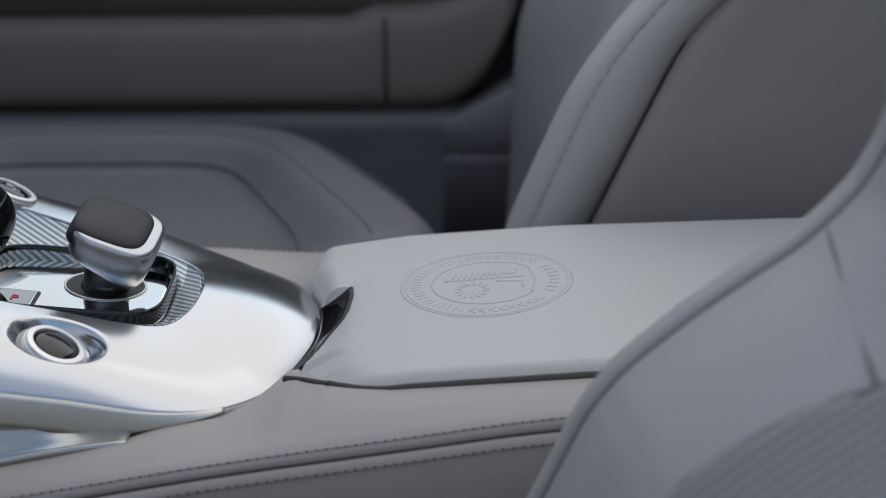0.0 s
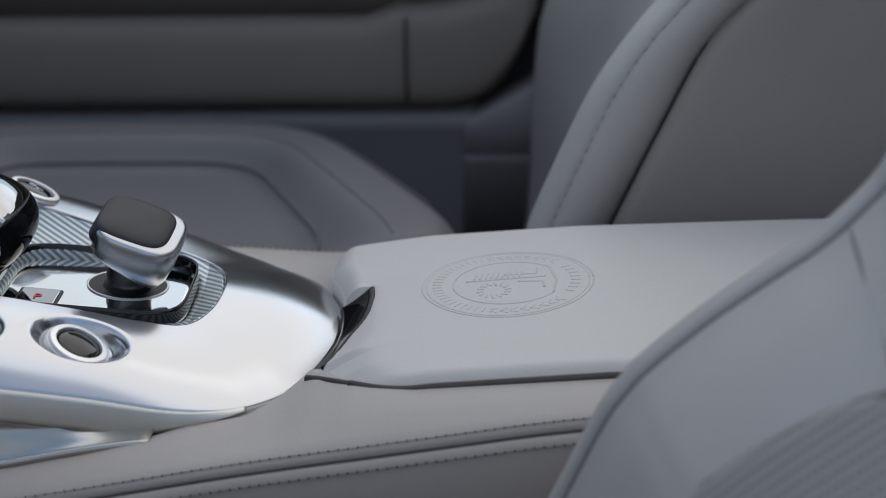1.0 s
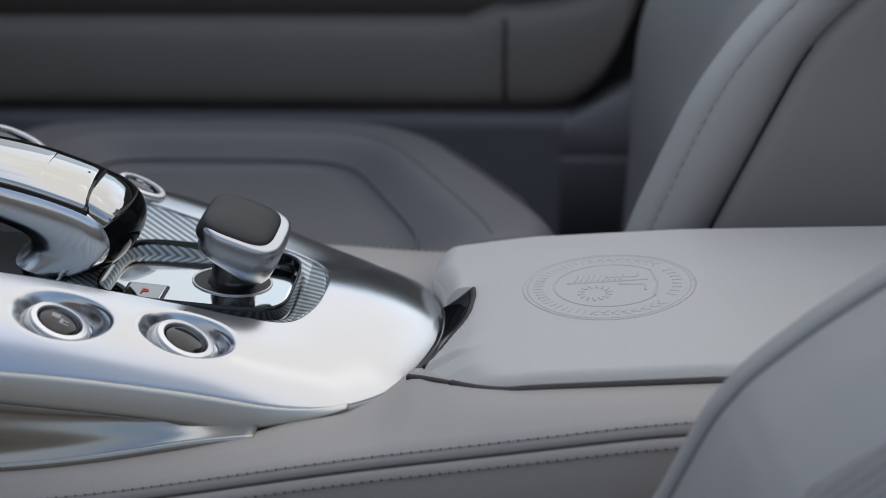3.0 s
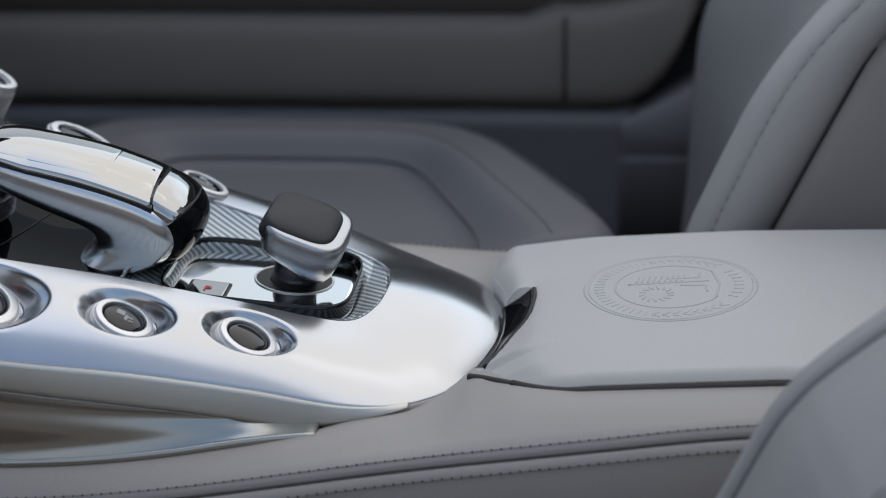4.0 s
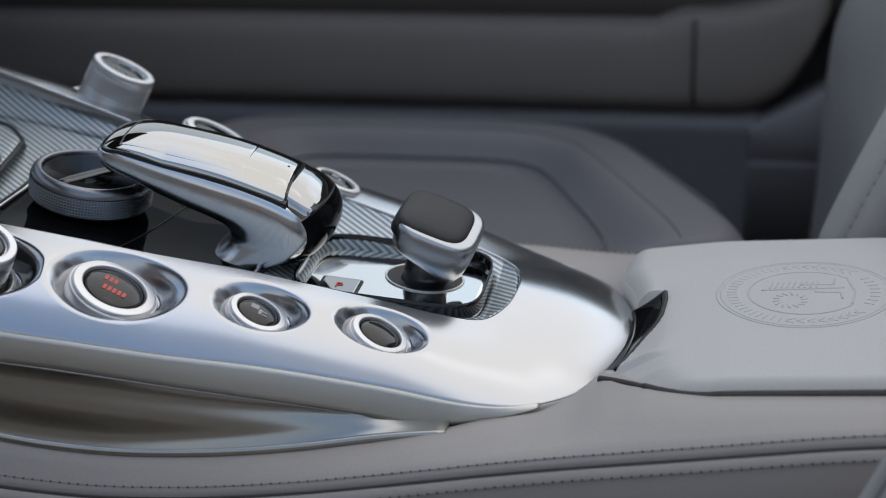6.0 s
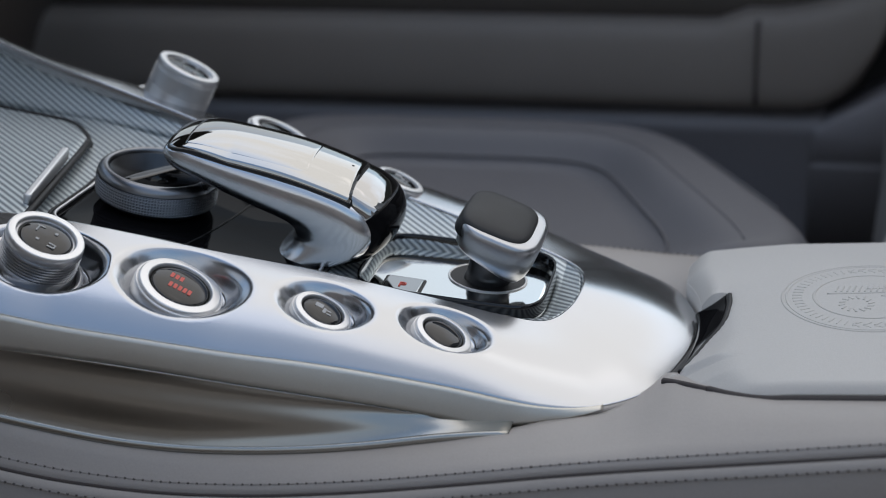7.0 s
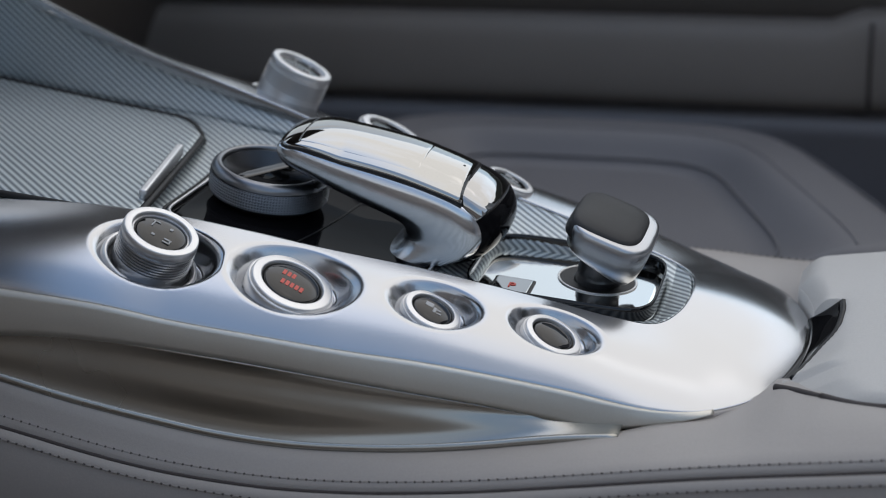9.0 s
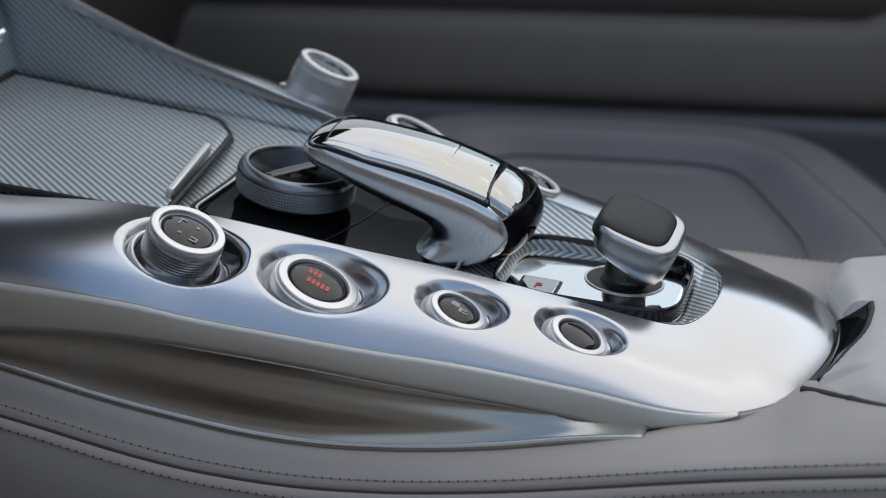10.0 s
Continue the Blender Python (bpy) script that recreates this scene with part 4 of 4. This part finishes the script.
def top_sheet(x0, x1, n, up, v0=1.0, round_front=0.006):
    rows = []
    for x in np.linspace(x0, x1, n):
        k = max(0.0, (x0 + round_front - x) / round_front)
        rows.append([palm_top(x, v * v0 * math.sqrt(max(0.02, 1 - 0.35 * k * k)), up) for v in np.linspace(-1, 1, 24)])
    return rows


under = top_sheet(-0.3872, -0.2680, 40, 0.0001, 1.07)
part("pad_gap", shell(under, 0.002, flip=True), BLACK, palm, "dark gap round the touch surface")
pad = part("touch_surface", shell(top_sheet(-0.386, -0.2685, 40, 0.0009, 1.05), 0.0020, flip=True), BLACK_MIRROR, palm, "mirror black touch surface")
zone = []
for x in np.linspace(-0.374, -0.2950, 48):
    k = max(0.0, (x + 0.3030) / 0.0080)
    w = 0.92 * (1 - 0.30 * (1 - math.sqrt(max(0.0, 1 - k * k))))
    edge = 0.0005 * max(0.0, (x + 0.2965) / 0.0015)
    zone.append([palm_top(x, v * w, 0.0030 - edge - 0.0005 * max(0.0, (abs(v) - 0.94) / 0.06)) for v in np.linspace(-1, 1, 44)])
part("touch_zone", shell(zone, 0.0003, flip=True), BLACK_MIRROR, pad, "raised touch zone with rounded corners")
part("zone_groove", tube([r[0] for r in zone[2:]] + zone[-1][1:-1] + [r[-1] for r in zone[:1:-1]], 0.0003, 6), SILVER_RING, pad)
part("seam_line", tube([palm_top(-0.2675, v, 0.0008) for v in np.linspace(-0.99, 0.99, 24)], 0.0012, 8), BLACK, palm)
part("microphone_hole", lathe([(0.0011, 0), (0.0009, 0.0003), (0.0001, 0.0003)], palm_top(-0.2735, -0.1, 0.0029), (0.2, 0, 1), 12), BLACK, palm)

# ---- gear selector ----
gear = thing("gear_selector", (-0.185, 0, 0.64), "satin silver gear selector knob with charcoal cap on black stem", "gear selector")
PLATE_N = Vector((0.10, 0, 0.995)).normalized()


def plate_z(x):
    return 0.6550 - 0.10 * (x + 0.25)


rows = []
for k in np.linspace(0.02, 0.995, 10):
    rows.append([((WELL[0] + WELL[1]) / 2 + k * u * (WELL[1] - WELL[0]) / 2, k * v * WELL[2], plate_z((WELL[0] + WELL[1]) / 2 + k * u * (WELL[1] - WELL[0]) / 2)) for u, v in superellipse(64, 5)])
shift_plate = thing("shift_plate", (-0.21, 0, 0.64), "mirror polished shift plate sunk into the carbon deck", "plate")
part("mirror_plate", from_grid(rows + [[(x, y, z - 0.003) for x, y, z in rows[-1]]], close_v=True, cap_u=True), CHROME, shift_plate)
liner = []
for h in (0.0004, 0.003, 0.0065, 0.0095):
    liner.append([((WELL[0] + WELL[1]) / 2 + 0.985 * u * (WELL[1] - WELL[0]) / 2, 0.985 * v * WELL[2], plate_z((WELL[0] + WELL[1]) / 2 + 0.985 * u * (WELL[1] - WELL[0]) / 2) + h) for u, v in superellipse(64, 5)])
liner += [[(x + (x - (WELL[0] + WELL[1]) / 2) * 0.02, y * 1.02, z) for x, y, z in row] for row in liner[::-1]]
part("well_liner", from_grid(liner, close_v=True, flip=True), BLACK_GLOSS, shift_plate, "glossy black liner round the sunken plate")
part("slot", lathe([(0.0245, -0.003), (0.0245, 0.0002), (0.0235, 0.0003), (0.001, 0.0003)], (-0.1915, 0.0120, plate_z(-0.1915) + 0.0002), PLATE_N, 40, 0, 1.0, 0.95), BLACK, shift_plate, "dark slot round the stem")
part("slot_rim", lathe([(0.0256, 0.0), (0.0256, 0.0007), (0.0249, 0.0010), (0.0242, 0.0007), (0.0242, 0.0)], (-0.1915, 0.0120, plate_z(-0.1915)), PLATE_N, 48, 0, 1.0, 0.95), SILVER_RING, shift_plate, "thin silver rim of the slot")
MP = Matrix.Translation((-0.2400, -0.0225, plate_z(-0.2400) + 0.0016)) @ axes_from(PLATE_N)
part("button_gap", slab(MP @ Matrix.Translation((0, 0, -0.0009)), 0.0262, 0.0310, 0.0007, 0.002, 4), BLACK, shift_plate)
pb = part("park_button", slab(MP, 0.0235, 0.0280, 0.0016, 0.0012, 5), BLACK_MIRROR, shift_plate, "square silver park button with red letter")
txt = bpy.data.curves.new("letter", "FONT")
txt.body, txt.size, txt.extrude, txt.align_x, txt.align_y = "P", 0.010, 0.0002, "CENTER", "CENTER"
t_ob = bpy.data.objects.new("letter", txt)
scene.collection.objects.link(t_ob)
bpy.context.view_layer.update()
letter = bpy.data.meshes.new_from_object(t_ob.evaluated_get(bpy.context.evaluated_depsgraph_get()))
letter.materials.clear()
letter.transform(MP @ Matrix.Translation((0, 0, 0.0003)))
bpy.data.objects.remove(t_ob)
part("letter", letter, RED, pb)

stem_top = Vector((-0.1870, 0.006, 0.668))
stem_low = Vector((-0.1910, 0.010, plate_z(-0.1910)))
stem_n = (stem_top - stem_low).normalized()
part("stem", lathe([(0.0155, 0.0), (0.0145, 0.0015), (0.0142, 0.006), (0.0142, 0.010), (0.0138, 0.0105), (0.0136, 0.024)], stem_low, stem_n, 40), SATIN_BLACK, gear, "glossy black stem")
KN = Vector((0.35, -0.09, 0.932)).normalized()
MK = Matrix.Translation((-0.1815, -0.0005, 0.6802)) @ axes_from(KN) @ pose(0, 0, 0, 0, 0, -3)


def stack(M, sx, sy, profile, power=3.6, seg=64, shift=0.0):
    """Soft-cornered oblong sections, scale and height each, joined upwards."""
    rows = [[tuple(M @ Vector((sx * k * u + shift * h, sy * k * v, h * (0.70 + 0.50 * u * k) if h < 0 else h))) for u, v in superellipse(seg, power)] for k, h in profile]
    return from_grid(rows, close_v=True, cap_u=True)


part("knob", stack(MK, 0.0262, 0.0322, [(0.50, -0.0140), (0.72, -0.0136), (0.84, -0.0118), (0.92, -0.0080), (0.975, -0.002), (1.0, 0.0050), (1.0, 0.0095), (0.985, 0.0126), (0.955, 0.0142), (0.90, 0.0149), (0.80, 0.0150)]), GUNMETAL, gear, "satin silver knob")
part("cap", stack(MK @ Matrix.Translation((-0.0042, 0.0012, 0)), 0.0262, 0.0326, [(0.95, 0.0060), (0.90, 0.0120), (0.876, 0.0145), (0.855, 0.0157), (0.79, 0.0169), (0.6, 0.0181), (0.3, 0.0189), (0.02, 0.0191)]), CAP, gear, "soft charcoal cap")

# ---- passenger door ----
door = thing("door_2", (-0.25, 0.72, 0.30), "closed passenger door with grey leather armrest and dark upper", "door", kind="structure")


def door_sheet(profile, x0, x1, n=60, bow=0.0):
    rows = []
    for x in np.linspace(x0, x1, n):
        rows.append([(x, y, z) for y, z in profile])
    return rows


part("upper_panel", shell(door_sheet([(0.735, 0.66), (0.72, 0.668), (0.735, 0.70), (0.74, 0.76), (0.73, 0.82), (0.70, 0.84), (0.72, 0.86), (0.80, 0.87)], -1.3, 0.30), 0.02, flip=False), DOOR_DARK, door, "dark brown leather upper door panel")
arm = []
for x in np.linspace(-1.3, 0.095, 90):
    k = max(0.0, (x + 0.03) / 0.122)
    zl = 0.580 + 0.090 * k ** 4
    zh = 0.668 + 0.011 * float(smoothstep(-0.072, -0.052, np.array(x))) + 0.035 * k ** 2
    arm.append([(x, 0.74, zl + 0.004), (x, 0.69, zl), (x, 0.682, zl + 0.006)] + [(x, 0.68 + 0.010 * s * s, zl + 0.006 + (zh - zl - 0.012) * s) for s in np.linspace(0.1, 0.9, 8)] + [(x, 0.695, zh - 0.003), (x, 0.71, zh), (x, 0.745, zh)])
part("armrest", from_grid(arm, cap_u=True, flip=True), DOOR_GREY, door, "grey leather armrest")
part("armrest_seam", tube([(-0.036, 0.6800, 0.586), (-0.037, 0.6795, 0.610), (-0.037, 0.6820, 0.640), (-0.037, 0.6880, 0.672)], 0.0022, 8), SEAM_DARK, door)
part("lower_panel", shell(door_sheet([(0.725, 0.30), (0.72, 0.45), (0.70, 0.55), (0.69, 0.565), (0.72, 0.572), (0.745, 0.580)], -1.3, 0.32), 0.02), DOOR_LOWER, door, "blue-grey leather lower door panel")
sill = []
for x in np.linspace(0.021, 0.34, 40):
    top = min(0.563 + 0.52 * (x - 0.021), 0.80)
    sill.append([(x, 0.72, 0.40), (x, 0.700, 0.515), (x, 0.697, 0.520), (x, 0.702, 0.523), (x, 0.697, 0.527), (x, 0.690, 0.55), (x, 0.688, top - 0.006), (x, 0.691, top - 0.001), (x, 0.70, top), (x, 0.74, top + 0.004)])
part("sill_trim", shell(sill, 0.012), DOOR_LOWER, door, "blue-grey rear sill trim below the armrest")
part("shadow_gap", block((-1.3, 0.735, 0.56), (0.30, 0.75, 0.70)), BLACK, door)

# ---- passenger seat ----
seat = thing("bucket_seat", (-0.1, 0.42, 0.30), "grey leather passenger bucket seat with stitched bolsters", "car seat", "car seats")


def cushion_rows(cx, cy, sx, sy, z0, h, skew=0.0, n=90, m=70, power=3.4, ramp=(0.46, 0.74), near=1.0):
    """A bolstered cushion: raised rim, sunk middle, rounded sides; skew slants its rear edge, near thins the rim beside the console."""
    rows = []
    for u in np.linspace(-1, 1, n):
        row = []
        for v in np.linspace(-1, 1, m):
            d = (abs(u) ** power + abs(v) ** power) ** (1 / power)
            k = min(1.0, 1.0 / max(d, 1e-6)) if d > 1 else 1.0
            uu, vv = u * k, v * k
            d = min(d, 1.0)
            inner = (abs(uu) ** power + abs(vv * (near if vv < 0 else 1.0)) ** power) ** (1 / power)
            x, y = cx + uu * sx - skew * vv * (uu + 1) / 2, cy + vv * sy
            edge = float(smoothstep(0.74, 1.0, np.array(d))) ** 1.8
            bol = 0.028 * float(smoothstep(*ramp, np.array(inner)))
            row.append((x, y, z0 + bol - h * edge))
        rows.append(row)
    return rows


part("cushion", from_grid(cushion_rows(-0.2675, 0.395, 0.2825, 0.215, 0.572, 0.20, 0.115, 90, 70, 5.0, (0.40, 0.62), 0.62), flip=True), LEATHER_SHADED, seat, "grey leather seat cushion with raised rim, darkened for shade")
part("cushion_base", block((-0.40, 0.20, 0.26), (0.06, 0.62, 0.42), 0.02), CARPET, seat)
for size, z in ((0.47, 0.5807), (0.62, 0.6000), (0.80, 0.5965)):
    piping = []
    for a in np.linspace(-0.5 * math.pi, 1.5 * math.pi, 160):
        u, v = size * math.copysign(abs(math.cos(a)) ** (2 / 5.0), math.cos(a)), size * math.copysign(abs(math.sin(a)) ** (2 / 5.0), math.sin(a))
        v = v / 0.62 if v < 0 else v
        if v > (-0.72 if size < 0.7 else -0.40):
            piping.append((-0.2675 + 0.2825 * u - 0.115 * v * (u + 1) / 2, 0.395 + 0.215 * v, z))
    part("cushion_piping", tube(piping, 0.0010, 8), LEATHER_SHADED, seat)

BACK_Z = (0.36, 0.50, 0.619, 0.669, 0.720, 0.755, 0.777, 0.789, 0.86, 1.22, 1.36)
BACK_FRONT = (0.014, 0.039, 0.0685, 0.0895, 0.1120, 0.1345, 0.1525, 0.163, 0.23, 0.44, 0.49)
BACK_GROOVE = (0.03, 0.072, 0.1275, 0.1503, 0.174, 0.1905, 0.2085, 0.224, 0.285, 0.53, 0.58)
FAR_Z = (0.36, 0.54, 0.62, 0.70, 0.78, 0.86, 1.0, 1.36)
FAR_FRONT = (0.072, 0.086, 0.087, 0.093, 0.130, 0.215, 0.32, 0.51)


def back_line(z, table=BACK_FRONT):
    return smooth_table(BACK_Z, table, z, 0.018) if 0.39 < z < 1.32 else float(np.interp(z, BACK_Z, table))


rows, inner_rows = [], []
for z in np.linspace(0.38, 1.34, 116):
    a, g = back_line(z), back_line(z, BACK_GROOVE)
    f = smooth_table(FAR_Z, FAR_FRONT, z, 0.03)
    w = g - a
    y0, y1 = 0.200, 0.60
    back = [(g + 0.01, y0 + 0.03), (g + 0.002, y0 + 0.010), (g - 0.003, y0 - 0.001), (g - 0.012, y0 - 0.010)]
    bol = [(a + 0.65 * w, y0 - 0.015), (a + 0.45 * w, y0 - 0.016), (a + 0.245 * w, y0 - 0.012), (a + 0.22 * w, y0 - 0.0095), (a + 0.195 * w, y0 - 0.010), (a + 0.08 * w, y0 - 0.003), (a + 0.01 * w, y0 + 0.010), (a, y0 + 0.022), (a + 0.006, y0 + 0.045)]
    mid = [(a + 0.03, y0 + 0.085), (a + 0.045, y0 + 0.12), (a + 0.05, (y0 + y1) / 2), (a + 0.05, y1 - 0.10), (f + 0.020, y1 - 0.07), (f + 0.002, y1 - 0.035), (f, y1 - 0.015), (f + 0.008, y1), (f + 0.04, y1 + 0.015), (a + 0.18, y1 + 0.015), (a + 0.22, y1 - 0.05), (a + 0.22, y0 + 0.08)]
    rows.append([(x, y, z) for x, y in back + bol + [(a + 0.02, y0 + 0.055)]])
    inner_rows.append([(x, y, z) for x, y in [(a + 0.012, y0 + 0.045)] + mid])
part("bolster", from_grid(rows, close_v=True, cap_u=True), LEATHER_BOLSTER, seat, "grey leather side bolster with stitched seam")
# Backrest and far bolster take a darker leather that holds their shade.
part("backrest", from_grid(inner_rows, close_v=True, cap_u=True), LEATHER_BACK, seat, "grey leather backrest, darker than the bolster for shade")
zs = np.linspace(0.45, 0.94, 120)
lens = [(back_line(z) + 0.215 * (back_line(z, BACK_GROOVE) - back_line(z)), 0.200 - 0.0108, z) for z in zs]
seam_part = None
for k in range(0, 118, 2):
    seam_part = part("stitch", tube([lens[k], tuple((np.array(lens[k]) + np.array(lens[k + 1])) / 2 + (0, -0.0004, 0)), lens[k + 1]], 0.0005, 6), LEATHER_SEAT, seat)
rows = []
for z in np.linspace(0.38, 1.34, 80):
    g = back_line(z, BACK_GROOVE)
    rows.append([(g + 0.006, 0.215, z), (g + 0.0065, 0.2005, z), (g + 0.0085, 0.1985, z), (g + 0.013, 0.1975, z)] + [(g + 0.013 + 0.36 * q, 0.1975 + 0.010 * q, z) for q in np.linspace(0.05, 1, 10)])
part("shell_groove", tube([(r[0][0] - 0.0055, 0.1990, r[0][2]) for r in rows], 0.0024, 8), BLACK, seat)
part("shell_piping", tube([(r[0][0] + 0.0010, 0.1965, r[0][2]) for r in rows], 0.0050, 12), LEATHER_BOLSTER, seat, "pale grey piping along the side shell")
part("side_shell", shell(rows, 0.008), LEATHER_SHELL, seat, "grey backrest side shell with rolled edge")

# ---- driver seat ----
dseat = thing("bucket_seat", (0.1, -0.45, 0.30), "grey leather driver bucket seat with perforated inset", "car seat", "car seats")
EDGE = curve([(-0.0180, -0.25, 0.4880), (0.0370, -0.25, 0.5880), (0.0607, -0.25, 0.6389), (0.0815, -0.25, 0.6843), (0.0930, -0.25, 0.7023), (0.1045, -0.25, 0.7154), (0.1297, -0.25, 0.7376), (0.1546, -0.25, 0.7565), (0.1792, -0.25, 0.7746), (0.1981, -0.25, 0.7938), (0.2072, -0.25, 0.8070), (0.2171, -0.25, 0.8315), (0.2340, -0.25, 0.8980), (0.2720, -0.25, 1.0380), (0.3320, -0.25, 1.1780)], 140)
tang = np.gradient(EDGE, axis=0)
tang /= np.linalg.norm(tang, axis=1, keepdims=True)
rows, seam_a = [], []
for p, t in zip(EDGE, tang):
    out = np.array((-t[2], 0, t[0]))  # away from the backrest, in the side plane
    prof = [(0.10, -0.16), (0.035, -0.06), (0.030, -0.022), (0.022, -0.008), (0.010, -0.0005), (0.0, 0.0), (-0.0022, -0.0006), (-0.0042, -0.0022), (-0.0052, -0.0042), (-0.0062, -0.0042), (-0.0080, -0.0032), (-0.05, -0.012), (-0.09, -0.022), (-0.14, -0.040), (-0.20, -0.060), (-0.27, -0.075)]
    rows.append([p + np.array((0, y, 0)) + out * o for y, o in prof])
    seam_a.append(p + np.array((0, -0.0057, 0)) + out * -0.0038)
back = part("backrest", from_grid(rows), LEATHER_SEAT, dseat, "grey leather backrest with rounded bolster")
part("edge_seam", tube(seam_a, 0.0017, 8), SEAT_SEAM, back)
R = np.array(rows)


def on_back(i, y):
    """A place on the front of the backrest, i along its edge, y across."""
    ys = R[int(i), 9:, 1] - R[int(i), 5, 1]
    return np.array([np.interp(-y, -ys, R[int(i), 9:, c]) for c in range(3)])


LIFT = np.array((-0.57, -0.34, 0.74)) * 0.0006
part("cross_seam", tube(curve([(0.1922, -0.2557, 0.7804), (0.1918, -0.2761, 0.7745), (0.1915, -0.3016, 0.7661), (0.1918, -0.327, 0.7580), (0.1915, -0.3600, 0.7480)], 40) + LIFT, 0.0015, 8), SEAT_SEAM, back)
INSET = curve([(0.232, -0.372, 0.768), (0.1936, -0.3610, 0.7490), (0.1805, -0.3550, 0.7415), (0.1685, -0.3490, 0.7330), (0.1554, -0.3480, 0.7255), (0.1385, -0.3455, 0.7130), (0.1254, -0.3440, 0.7020), (0.1176, -0.3440, 0.6945), (0.097, -0.345, 0.660)], 80)
part("inset_seam", tube(INSET + LIFT * 3, 0.0018, 8), SEAT_SEAM, back)
near_i = [min(range(4, 130), key=lambda i: np.linalg.norm(on_back(i, q[1] + 0.25) - q)) for q in INSET]
inset_y = sorted(zip(near_i, INSET[:, 1] + 0.25))
patch = []
for i in range(6, 112, 2):
    y_s = float(np.interp(i, [q[0] for q in inset_y], [q[1] for q in inset_y]))
    patch.append([on_back(i, y) + LIFT * 3 for y in np.linspace(y_s - 0.001, -0.262, 30)])
part("perforated_panel", shell(patch, 0.002), PERF, back, "perforated grey leather inset")
part("cushion", from_grid(cushion_rows(-0.18, -0.47, 0.25, 0.20, 0.43, 0.16), flip=True), LEATHER_SEAT, dseat, "grey leather seat cushion")
part("cushion_base", block((-0.40, -0.66, 0.24), (0.20, -0.28, 0.36), 0.02), CARPET, dseat)
